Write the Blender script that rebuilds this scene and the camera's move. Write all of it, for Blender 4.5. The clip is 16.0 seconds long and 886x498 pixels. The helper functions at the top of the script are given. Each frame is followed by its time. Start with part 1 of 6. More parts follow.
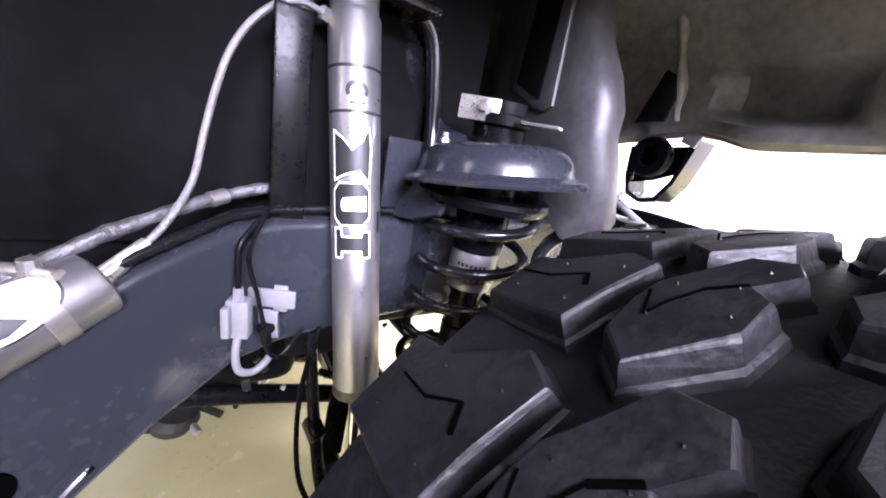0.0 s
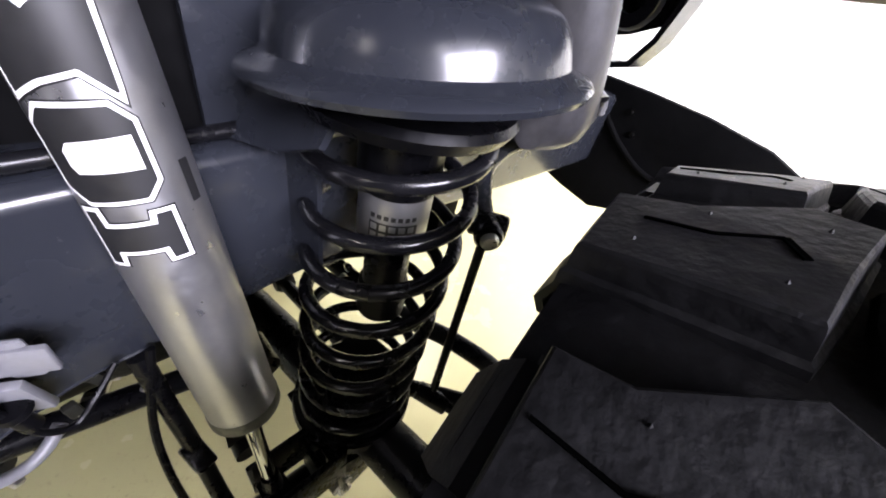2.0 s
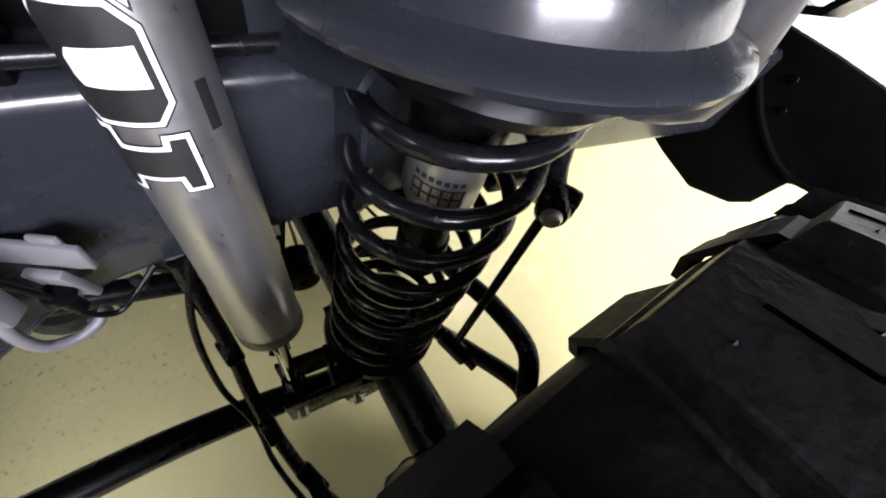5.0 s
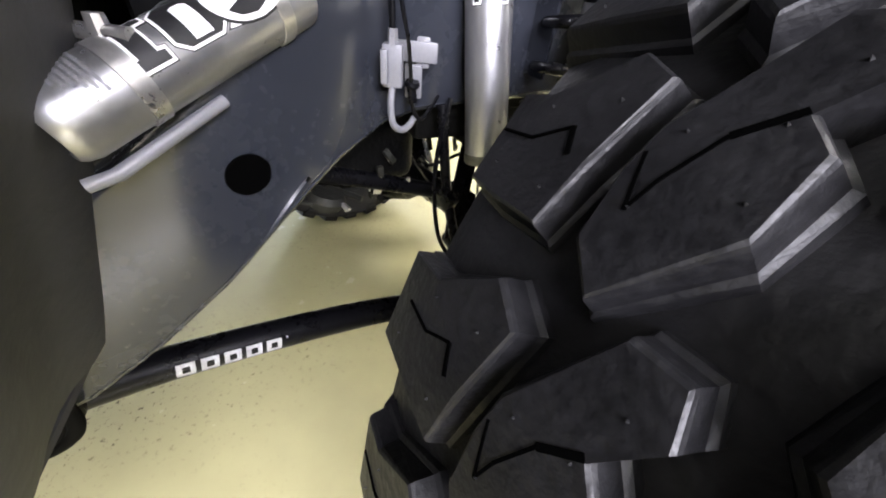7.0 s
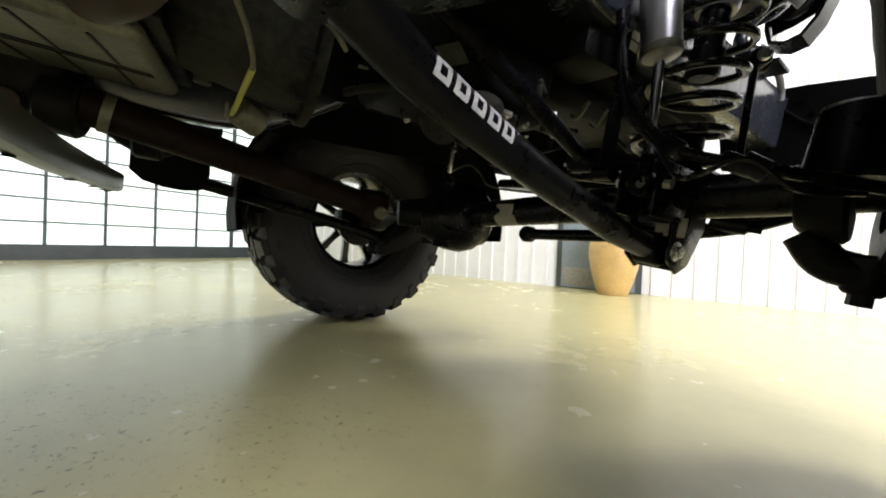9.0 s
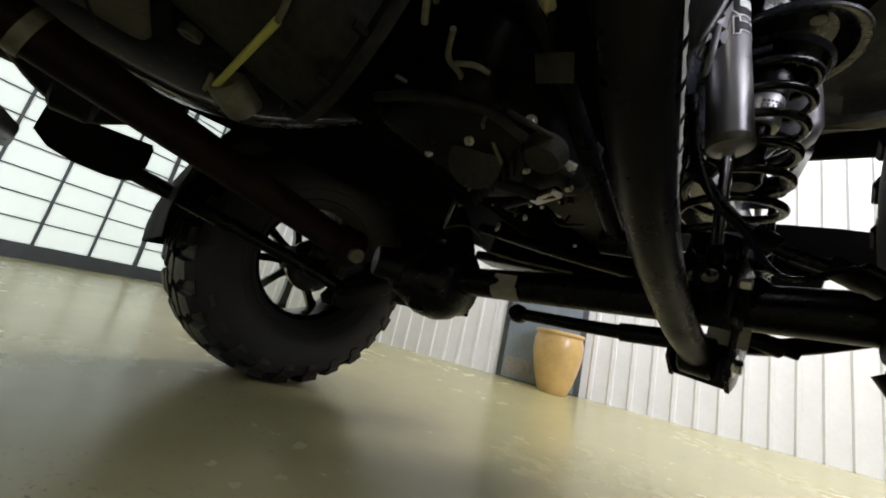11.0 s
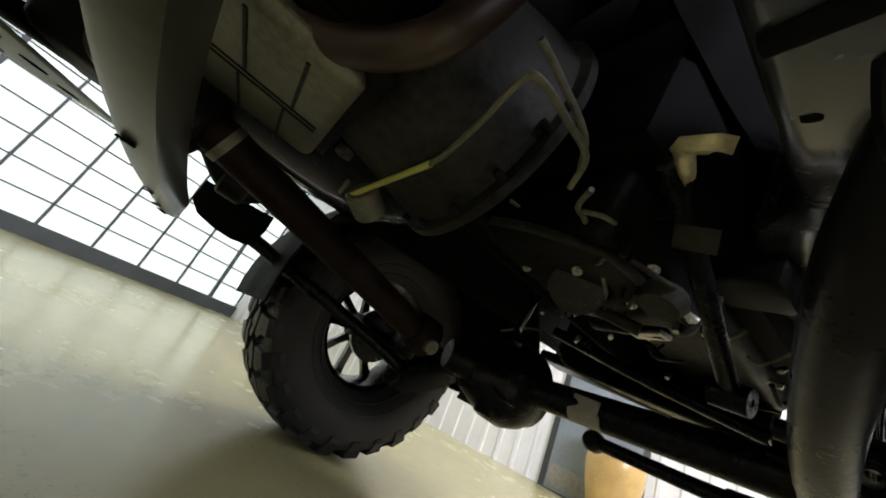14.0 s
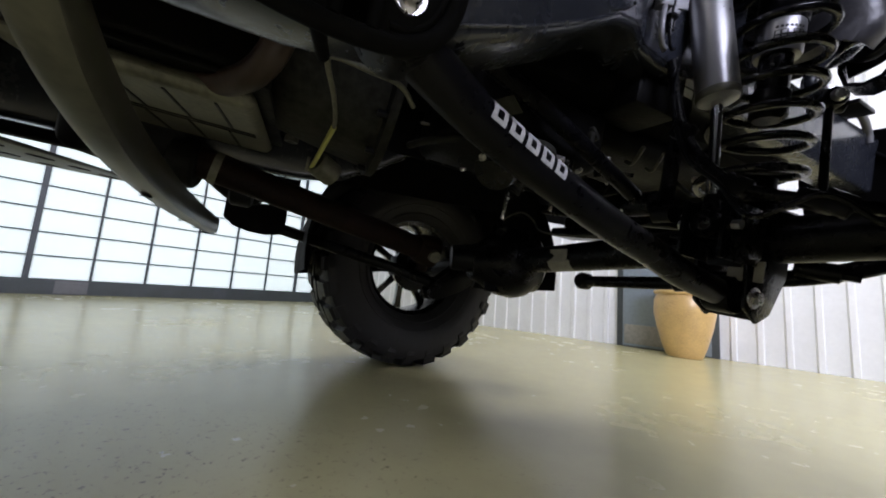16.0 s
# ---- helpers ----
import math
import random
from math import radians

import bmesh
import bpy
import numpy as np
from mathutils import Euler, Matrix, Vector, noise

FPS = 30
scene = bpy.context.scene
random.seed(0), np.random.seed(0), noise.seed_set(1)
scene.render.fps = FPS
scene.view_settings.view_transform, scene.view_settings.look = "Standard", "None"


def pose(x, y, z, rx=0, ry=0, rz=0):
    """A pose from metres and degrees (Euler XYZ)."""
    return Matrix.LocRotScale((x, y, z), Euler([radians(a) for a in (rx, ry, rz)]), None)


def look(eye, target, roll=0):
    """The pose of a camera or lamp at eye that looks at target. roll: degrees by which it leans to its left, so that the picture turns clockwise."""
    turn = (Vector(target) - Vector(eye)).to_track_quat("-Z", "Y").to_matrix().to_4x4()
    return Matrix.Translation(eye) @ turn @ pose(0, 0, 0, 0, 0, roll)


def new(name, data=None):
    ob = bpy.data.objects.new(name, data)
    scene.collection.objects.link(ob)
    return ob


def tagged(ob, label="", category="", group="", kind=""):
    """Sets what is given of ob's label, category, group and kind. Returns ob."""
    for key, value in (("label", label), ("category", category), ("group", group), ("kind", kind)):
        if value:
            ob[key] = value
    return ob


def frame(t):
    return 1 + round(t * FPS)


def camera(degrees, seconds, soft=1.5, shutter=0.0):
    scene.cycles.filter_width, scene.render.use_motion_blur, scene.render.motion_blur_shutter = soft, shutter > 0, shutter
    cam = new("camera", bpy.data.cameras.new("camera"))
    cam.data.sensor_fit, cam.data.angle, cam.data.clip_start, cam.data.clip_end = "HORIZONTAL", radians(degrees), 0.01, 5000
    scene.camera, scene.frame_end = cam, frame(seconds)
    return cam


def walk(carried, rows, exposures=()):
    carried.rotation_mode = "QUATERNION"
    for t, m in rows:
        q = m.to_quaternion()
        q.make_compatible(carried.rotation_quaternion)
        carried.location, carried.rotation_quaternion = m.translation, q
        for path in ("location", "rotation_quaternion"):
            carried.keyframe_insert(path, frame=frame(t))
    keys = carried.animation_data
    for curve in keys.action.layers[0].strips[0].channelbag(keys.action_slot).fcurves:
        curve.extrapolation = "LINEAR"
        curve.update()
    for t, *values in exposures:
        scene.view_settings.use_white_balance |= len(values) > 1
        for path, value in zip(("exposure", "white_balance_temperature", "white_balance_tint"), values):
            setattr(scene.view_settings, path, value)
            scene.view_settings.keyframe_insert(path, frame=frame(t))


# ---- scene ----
cam = camera(104.0, 16.0, 1.9)
PATH = [
    (0, (0.752, -0.200, 0.955), (-0.067, 0.322, 0.717), 3.6),
    (0.5, (0.751, -0.207, 0.954), (-0.084, 0.291, 0.720), 4.3),
    (1, (0.756, -0.211, 0.954), (-0.098, 0.238, 0.691), 3.6),
    (1.5, (0.702, -0.179, 0.980), (-0.054, 0.325, 0.561), 5.7),
    (2, (0.599, -0.082, 0.979), (0.056, 0.512, 0.385), 5.3),
    (2.5, (0.548, -0.018, 0.971), (0.081, 0.521, 0.271), 22.8),
    (3, (0.540, -0.010, 0.955), (0.162, 0.396, 0.123), 21.1),
    (5.5, (0.597, -0.065, 0.985), (0.026, 0.297, 0.249), 7.7),
    (6, (0.700, -0.184, 0.967), (0.083, 0.151, 0.255), 3.9),
    (6.5, (0.751, -0.235, 0.913), (0.046, 0.094, 0.284), -1.2),
    (7, (0.783, -0.318, 0.825), (0.007, 0.012, 0.288), -1.5),
    (7.5, (0.787, -0.354, 0.707), (-0.014, 0.010, 0.233), -3.6),
    (8, (0.785, -0.420, 0.636), (-0.003, 0.056, 0.245), 2.4),
    (8.5, (0.765, -0.534, 0.476), (-0.132, -0.120, 0.318), 1.2),
    (9, (0.656, -0.623, 0.371), (-0.196, -0.100, 0.356), 2.4),
    (11.5, (0.461, -0.635, 0.341), (-0.272, -0.006, 0.601), 16.4),
    (12, (0.440, -0.640, 0.341), (-0.285, -0.023, 0.648), 19.6),
    (12.5, (0.404, -0.670, 0.351), (-0.366, -0.103, 0.645), 22.6),
    (13, (0.400, -0.666, 0.371), (-0.360, -0.091, 0.677), 24.8),
    (13.5, (0.426, -0.715, 0.370), (-0.406, -0.252, 0.676), 24.0),
    (14, (0.433, -0.729, 0.382), (-0.395, -0.283, 0.722), 24.5),
    (14.5, (0.460, -0.730, 0.407), (-0.408, -0.291, 0.637), 17.5),
    (15, (0.549, -0.772, 0.399), (-0.385, -0.464, 0.577), 11.9),
    (15.5, (0.600, -0.702, 0.353), (-0.322, -0.358, 0.530), 7.4),
    (16, (0.669, -0.634, 0.348), (-0.246, -0.251, 0.473), 4.3),
]
EXPOSURES = [(0, 0.72, 6250, 31), (1.0, 0.52, 6300, 30), (1.5, 0.1, 6400, 27), (2.0, -0.08, 6550, 20), (2.5, -0.6, 6850, 18), (3.0, -0.85, 6950, 17), (5.5, -0.3, 6700, 16), (6.5, 0.02, 6750, 16), (7.0, 0.15, 6750, 15), (8.5, 0.2, 6850, 13),
             (9.0, -0.85, 6850, 12), (11.5, -1.68, 6750, 13), (12.5, -1.52, 6750, 13), (14.0, -1.2, 6700, 14), (14.5, -1.15, 6650, 15), (15.0, -1.45, 6500, 16), (16.0, -1.55, 6150, 19)]
walk(cam, [(t, look(eye, target, roll)) for t, eye, target, roll in PATH], EXPOSURES)

# ---- world and lights ----
world = bpy.data.worlds.new("garage_world")
scene.world = world
world.use_nodes = True
world.node_tree.nodes["Background"].inputs[0].default_value = (0.75, 0.85, 1.0, 1)
world.node_tree.nodes["Background"].inputs[1].default_value = 0.6


def lamp(name, eye, target, sx, sy, watts, colour=(1, 1, 1)):
    data = bpy.data.lights.new(name, "AREA")
    data.shape, data.size, data.size_y, data.energy, data.color = "RECTANGLE", sx, sy, watts, colour
    ob = new(name, data)
    ob.matrix_world = look(eye, target)
    return ob


# unseen ceiling lamps, added and placed to brighten floor, walls and car
lamp("ceiling_fill_light", (2.4, -0.8, 3.5), (1.6, -0.3, 0.8), 0.5, 3.0, 45, (0.92, 0.96, 1.0))
lamp("ceiling_fill_light", (1.8, 4.0, 3.3), (1.7, 2.7, 0.0), 0.6, 3.0, 980, (0.97, 0.98, 1.0))
lamp("ceiling_fill_light", (-1.6, 1.8, 3.3), (-1.6, 1.8, 0.0), 0.5, 3.0, 130, (0.98, 1.0, 0.94))
lamp("ceiling_fill_light", (0.9, -3.2, 3.3), (0.6, -2.2, 0.0), 0.5, 3.0, 150, (1.0, 0.98, 0.9))
# added fill from the right for the wheel well; no window stands there
lamp("right_fill_light", (4.4, -0.40, 2.5), (0.5, -0.15, 0.90), 2.6, 1.2, 760, (0.83, 0.86, 1.0))


# ---- materials ----
def material(name, colour, rough=0.5, metal=0.0, spread=0.15, scale=12.0, bump=0.0, bump_scale=60.0, second=None, coat=0.0, spec=0.5, rough_spread=0.12):
    m = bpy.data.materials.new(name)
    m.use_nodes = True
    t = m.node_tree
    n, l = t.nodes, t.links
    s = n["Principled BSDF"]
    co = n.new("ShaderNodeTexCoord")
    a = n.new("ShaderNodeTexNoise")
    a.inputs["Scale"].default_value, a.inputs["Detail"].default_value = scale, 6
    l.new(co.outputs["Object"], a.inputs["Vector"])
    f = n.new("ShaderNodeTexNoise")
    f.inputs["Scale"].default_value, f.inputs["Detail"].default_value = scale * 9, 4
    l.new(co.outputs["Object"], f.inputs["Vector"])
    mix = n.new("ShaderNodeMix")
    mix.data_type, mix.blend_type = "FLOAT", "MIX"
    mix.inputs["Factor"].default_value = 0.4
    l.new(a.outputs["Fac"], mix.inputs["A"])
    l.new(f.outputs["Fac"], mix.inputs["B"])
    ramp = n.new("ShaderNodeValToRGB")
    lo = [c * (1 - spread) for c in colour]
    hi = [min(1, c * (1 + spread)) for c in (second or colour)]
    ramp.color_ramp.elements[0].position, ramp.color_ramp.elements[1].position = 0.35, 0.65
    ramp.color_ramp.elements[0].color, ramp.color_ramp.elements[1].color = (*lo, 1), (*hi, 1)
    l.new(mix.outputs["Result"], ramp.inputs["Fac"])
    l.new(ramp.outputs["Color"], s.inputs["Base Color"])
    rr = n.new("ShaderNodeMapRange")
    rr.inputs["From Min"].default_value, rr.inputs["From Max"].default_value = 0.3, 0.7
    rr.inputs["To Min"].default_value, rr.inputs["To Max"].default_value = max(0.03, rough - rough_spread), min(1, rough + rough_spread)
    l.new(mix.outputs["Result"], rr.inputs["Value"])
    l.new(rr.outputs["Result"], s.inputs["Roughness"])
    s.inputs["Metallic"].default_value = metal
    s.inputs["Coat Weight"].default_value = coat
    s.inputs["Coat Roughness"].default_value = 0.12
    s.inputs["Specular IOR Level"].default_value = spec
    if bump:
        b = n.new("ShaderNodeTexNoise")
        b.inputs["Scale"].default_value, b.inputs["Detail"].default_value = bump_scale, 5
        l.new(co.outputs["Object"], b.inputs["Vector"])
        k = n.new("ShaderNodeBump")
        k.inputs["Strength"].default_value, k.inputs["Distance"].default_value = bump, 0.004
        l.new(b.outputs["Fac"], k.inputs["Height"])
        l.new(k.outputs["Normal"], s.inputs["Normal"])
    return m


def glowing(name, colour, strength):
    m = bpy.data.materials.new(name)
    m.use_nodes = True
    s = m.node_tree.nodes["Principled BSDF"]
    s.inputs["Base Color"].default_value = (*colour, 1)
    s.inputs["Emission Color"].default_value = (*colour, 1)
    s.inputs["Emission Strength"].default_value = strength
    return m


FLOOR = material("polished_concrete", (0.425, 0.392, 0.208), 0.25, 0, 0.035, 1.3, 0.02, 40, (0.440, 0.408, 0.214), rough_spread=0.05)
def add_wear(m, mask_scale, speck_scale, dark):
    """Worn patches with chipped specks, in clusters."""
    t = m.node_tree
    n, l = t.nodes, t.links
    s = n["Principled BSDF"]
    base = s.inputs["Base Color"].links[0].from_socket
    co = n.new("ShaderNodeTexCoord")
    mask = n.new("ShaderNodeTexNoise")
    mask.inputs["Scale"].default_value, mask.inputs["Detail"].default_value = mask_scale, 3
    l.new(co.outputs["Object"], mask.inputs["Vector"])
    speck = n.new("ShaderNodeTexNoise")
    speck.inputs["Scale"].default_value, speck.inputs["Detail"].default_value, speck.inputs["Roughness"].default_value = speck_scale, 8, 0.75
    l.new(co.outputs["Object"], speck.inputs["Vector"])
    a = n.new("ShaderNodeMapRange")
    a.inputs["From Min"].default_value, a.inputs["From Max"].default_value = 0.52, 0.66
    l.new(mask.outputs["Fac"], a.inputs["Value"])
    b = n.new("ShaderNodeMapRange")
    b.inputs["From Min"].default_value, b.inputs["From Max"].default_value = 0.57, 0.63
    l.new(speck.outputs["Fac"], b.inputs["Value"])
    k = n.new("ShaderNodeMath")
    k.operation = "MULTIPLY"
    l.new(a.outputs["Result"], k.inputs[0])
    l.new(b.outputs["Result"], k.inputs[1])
    x = n.new("ShaderNodeMix")
    x.data_type = "RGBA"
    l.new(k.outputs["Value"], x.inputs["Factor"])
    l.new(base, x.inputs["A"])
    x.inputs["B"].default_value = (*dark, 1)
    l.new(x.outputs["Result"], s.inputs["Base Color"])
    bump = n.new("ShaderNodeBump")
    bump.inputs["Strength"].default_value, bump.inputs["Distance"].default_value, bump.invert = 0.10, 0.002, True
    l.new(k.outputs["Value"], bump.inputs["Height"])
    old = s.inputs["Normal"].links
    if old:
        l.new(old[0].from_socket, bump.inputs["Normal"])
    l.new(bump.outputs["Normal"], s.inputs["Normal"])
    return m


add_wear(FLOOR, 1.1, 60.0, (0.11, 0.09, 0.055))
RUBBER = material("tread_rubber", (0.0070, 0.0069, 0.0077), 0.48, 0, 0.35, 22, 0.25, 160, spec=0.32)
RUBBER_SIDE = material("sidewall_rubber", (0.019, 0.0185, 0.0215), 0.6, 0, 0.25, 14, 0.2, 120, spec=0.3)
FRAME = material("frame_paint", (0.0180, 0.0200, 0.0256), 0.26, 0, 0.05, 9, 0.015, 30, coat=0.30, spec=0.35, rough_spread=0.05)
BLACK = material("black_paint", (0.003, 0.003, 0.0037), 0.30, 0, 0.3, 14, 0.05, 120, spec=0.12)
GLOSS = material("gloss_black", (0.005, 0.005, 0.006), 0.24, 0, 0.3, 14, 0.05, 120, coat=0.15, spec=0.25)
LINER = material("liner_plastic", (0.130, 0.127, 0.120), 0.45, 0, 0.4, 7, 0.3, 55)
# darker copy of LINER: the upright's weaker light is put into its colour
UPRIGHT = material("shaded_satin_liner_plastic", (0.042, 0.041, 0.043), 0.38, 0, 0.35, 9, 0.2, 60, spec=0.35)
# near black: deep shade in and under the body is part of this colour
PANEL = material("shade_dark_panel", (0.004, 0.004, 0.0042), 0.7, 0, 0.4, 6, 0.2, 60, spec=0.03)
FLAP = material("rubber_flap", (0.03, 0.03, 0.032), 0.6, 0, 0.4, 6, 0.3, 40)
ALU = material("brushed_aluminium", (0.36, 0.36, 0.37), 0.36, 0.88, 0.06, 20, 0.05, 200)
FOILWRAP = material("foil_wrap", (0.12, 0.12, 0.125), 0.45, 0.6, 0.5, 60, 0.8, 140)
STEEL = material("zinc_steel", (0.55, 0.54, 0.53), 0.32, 0.9, 0.15, 30, 0.05, 150)
CHROME = material("chrome", (0.75, 0.75, 0.76), 0.1, 1.0, 0.04, 30)
CAST = material("cast_aluminium", (0.080, 0.080, 0.062), 0.5, 0.35, 0.4, 11, 0.3, 90, (0.112, 0.110, 0.082))
BEAMPAINT = material("beam_paint", (0.042, 0.043, 0.034), 0.34, 0.25, 0.3, 7, 0.03, 60, (0.062, 0.061, 0.046), spec=0.5, rough_spread=0.06)
# darker copies of CAST: the underbody's shade is put into their colour
CAST_DARK = material("cast_shade_dark", (0.0038, 0.0038, 0.0037), 0.45, 0.05, 0.5, 14, 0.3, 110, spec=0.08)
CAST_GREY = material("cast_shade_grey", (0.005, 0.005, 0.0046), 0.55, 0.1, 0.7, 7, 0.5, 60, (0.017, 0.017, 0.014), spec=0.14)
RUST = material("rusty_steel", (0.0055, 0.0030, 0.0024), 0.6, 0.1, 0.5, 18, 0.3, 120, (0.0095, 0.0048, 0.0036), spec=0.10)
EXHAUST = material("exhaust_steel", (0.042, 0.026, 0.017), 0.5, 0.3, 0.4, 8, 0.1, 80, (0.03, 0.016, 0.010))
WHITE = material("white_print", (0.8, 0.8, 0.8), 0.5, 0, 0.05, 30)
GREYPRINT = material("greyed_white_print", (0.34, 0.34, 0.35), 0.55, 0, 0.35, 45)
INK = material("black_print", (0.012, 0.012, 0.013), 0.45, 0, 0.1, 30)
GREYPLASTIC = material("grey_plastic", (0.15, 0.15, 0.162), 0.42, 0, 0.12, 30, 0.05, 150)
STICKER = material("paper_label", (0.24, 0.23, 0.20), 0.6, 0, 0.2, 40)
# black without gloss, painted where a hole or slot would lie in shade
HOLE_SHADE = material("painted_hole_shade", (0.001, 0.001, 0.001), 1.0, 0, 0.1, 10, spec=0.0)
YELLOW = material("yellow_mark", (0.36, 0.36, 0.09), 0.5, 0, 0.1, 30)
GREEN = material("green_paint", (0.05, 0.30, 0.22), 0.45, 0, 0.2, 20)
POT = material("glazed_pot", (0.56, 0.37, 0.14), 0.35, 0, 0.15, 9, 0.06, 30, coat=0.2)
WALL = material("white_panel_paint", (0.78, 0.79, 0.80), 0.45, 0, 0.04, 5)
DARKBAND = material("dark_wall_base", (0.05, 0.06, 0.065), 0.4, 0, 0.2, 6)
MUNTIN = material("window_bar", (0.06, 0.07, 0.08), 0.45, 0, 0.2, 20)
PANE = glowing("daylight_pane", (0.88, 1.0, 0.97), 1.2)
GLASSDOOR = material("grey_glass_door", (0.22, 0.26, 0.30), 0.2, 0, 0.1, 4)
CEIL = material("ceiling_paint", (0.5, 0.5, 0.5), 0.7, 0, 0.05, 3)
SIGNWHITE = material("sign_white", (0.72, 0.73, 0.66), 0.5, 0, 0.05, 9)
REDSIGN = material("red_sign", (0.55, 0.06, 0.05), 0.5, 0, 0.1, 20)
GREENSIGN = material("green_sign", (0.04, 0.22, 0.12), 0.5, 0, 0.1, 20)
GOLDFOIL = material("heat_shield_foil", (0.62, 0.55, 0.34), 0.4, 0.8, 0.2, 30, 0.9, 45)
HOSE = material("braided_hose", (0.19, 0.19, 0.195), 0.42, 0.4, 0.3, 220, 0.5, 500)


# ---- mesh helpers ----
def mesh_object(name, bm, mat, smooth=True, sharp=40):
    bmesh.ops.recalc_face_normals(bm, faces=bm.faces)
    me = bpy.data.meshes.new(name)
    if smooth:
        for f in bm.faces:
            f.smooth = True
        for e in bm.edges:
            if len(e.link_faces) == 2 and e.calc_face_angle(0) > radians(sharp):
                e.smooth = False
    bm.to_mesh(me)
    bm.free()
    me.materials.append(mat)
    return new(name, me)


def part(name, bm, mat, parent, label="", smooth=True, sharp=40):
    ob = mesh_object(name, bm, mat, smooth, sharp)
    ob.parent = parent
    if parent is not None:
        ob.matrix_parent_inverse = parent.matrix_world.inverted()
    return tagged(ob, label)


def thing(name, label, category, at=(0, 0, 0), group="", kind=""):
    ob = new(name)
    ob.empty_display_size = 0.05
    ob.location = at
    ob.matrix_world = pose(*at)
    return tagged(ob, label, category, group, kind)


def join(*bms):
    out = bmesh.new()
    for b in bms:
        me = bpy.data.meshes.new("tmp")
        b.to_mesh(me)
        b.free()
        out.from_mesh(me)
        bpy.data.meshes.remove(me)
    return out


def box(x0, y0, z0, x1, y1, z1, bevel=0.0, seg=2):
    bm = bmesh.new()
    bmesh.ops.create_cube(bm, size=1)
    for v in bm.verts:
        v.co = Vector((x0 + (v.co.x + 0.5) * (x1 - x0), y0 + (v.co.y + 0.5) * (y1 - y0), z0 + (v.co.z + 0.5) * (z1 - z0)))
    if bevel:
        bmesh.ops.bevel(bm, geom=bm.edges[:], offset=bevel, segments=seg, affect="EDGES", profile=0.5)
    return bm


def moved(bm, m):
    bmesh.ops.transform(bm, matrix=m, verts=bm.verts)
    return bm


def frame_along(a, b):
    """A pose at a whose z looks to b."""
    d = Vector(b) - Vector(a)
    return Matrix.Translation(a) @ d.to_track_quat("Z", "Y").to_matrix().to_4x4()


def lathe(profile, segments=40, closed=False):
    """Turn (radius, height) pairs round z."""
    bm = bmesh.new()
    rings = []
    for r, h in profile:
        if r < 1e-6:
            rings.append([bm.verts.new((0, 0, h))])
        else:
            rings.append([bm.verts.new((r * math.cos(2 * math.pi * i / segments), r * math.sin(2 * math.pi * i / segments), h)) for i in range(segments)])
    pairs = list(zip(rings, rings[1:])) + ([(rings[-1], rings[0])] if closed else [])
    for p, q in pairs:
        for i in range(segments):
            j = (i + 1) % segments
            if len(p) == 1 and len(q) == 1:
                continue
            if len(p) == 1:
                bm.faces.new((p[0], q[i], q[j]))
            elif len(q) == 1:
                bm.faces.new((p[i], p[j], q[0]))
            else:
                bm.faces.new((p[i], p[j], q[j], q[i]))
    return bm


def rod(a, b, r, r2=None, segments=20, chamfer=0.0):
    """A round bar from a to b."""
    d = (Vector(b) - Vector(a)).length
    r2 = r if r2 is None else r2
    c = chamfer
    return moved(lathe([(0, 0), (r - c, 0), (r, c), (r2, d - c), (r2 - c, d), (0, d)], segments), frame_along(a, b))


def spline(points, steps=8):
    """A smooth line through the points."""
    p = [Vector(q) for q in points]
    p = [p[0] * 2 - p[1]] + p + [p[-1] * 2 - p[-2]]
    out = []
    for a, b, c, d in zip(p, p[1:], p[2:], p[3:]):
        for k in range(steps):
            t = k / steps
            out.append(0.5 * (2 * b + (c - a) * t + (2 * a - 5 * b + 4 * c - d) * t * t + (3 * b - a - 3 * c + d) * t ** 3))
    return out + [p[-2]]


def sweep(points, r, segments=12, caps=True):
    """A tube along points; r: a radius or one for each point."""
    pts = [Vector(q) for q in points]
    rs = r if isinstance(r, (list, tuple)) else [r] * len(pts)
    bm = bmesh.new()
    up = Vector((0.13, 0.31, 0.94))
    rings = []
    for i, p in enumerate(pts):
        d = (pts[min(i + 1, len(pts) - 1)] - pts[max(i - 1, 0)]).normalized()
        if abs(d.dot(up)) > 0.98:
            up = Vector((0.9, 0.3, 0.1))
        s = d.cross(up).normalized()
        up = s.cross(d).normalized()
        rings.append([bm.verts.new(p + rs[i] * (s * math.cos(2 * math.pi * k / segments) + up * math.sin(2 * math.pi * k / segments))) for k in range(segments)])
    for p, q in zip(rings, rings[1:]):
        for k in range(segments):
            bm.faces.new((p[k], p[(k + 1) % segments], q[(k + 1) % segments], q[k]))
    if caps:
        bm.faces.new(rings[0][::-1])
        bm.faces.new(rings[-1])
    return bm


def prism(outline, depth, bevel=0.0, seg=2):
    """A flat outline of (x, y) pairs, thick along z from 0 to depth."""
    bm = bmesh.new()
    face = bm.faces.new([bm.verts.new((x, y, 0)) for x, y in outline])
    up = bmesh.ops.extrude_face_region(bm, geom=[face])
    bmesh.ops.translate(bm, vec=(0, 0, depth), verts=[v for v in up["geom"] if isinstance(v, bmesh.types.BMVert)])
    if bevel:
        rim = [e for e in bm.edges if abs(e.verts[0].co.z - e.verts[1].co.z) < 1e-6]
        bmesh.ops.bevel(bm, geom=rim, offset=bevel, segments=seg, affect="EDGES", profile=0.5)
    return bm


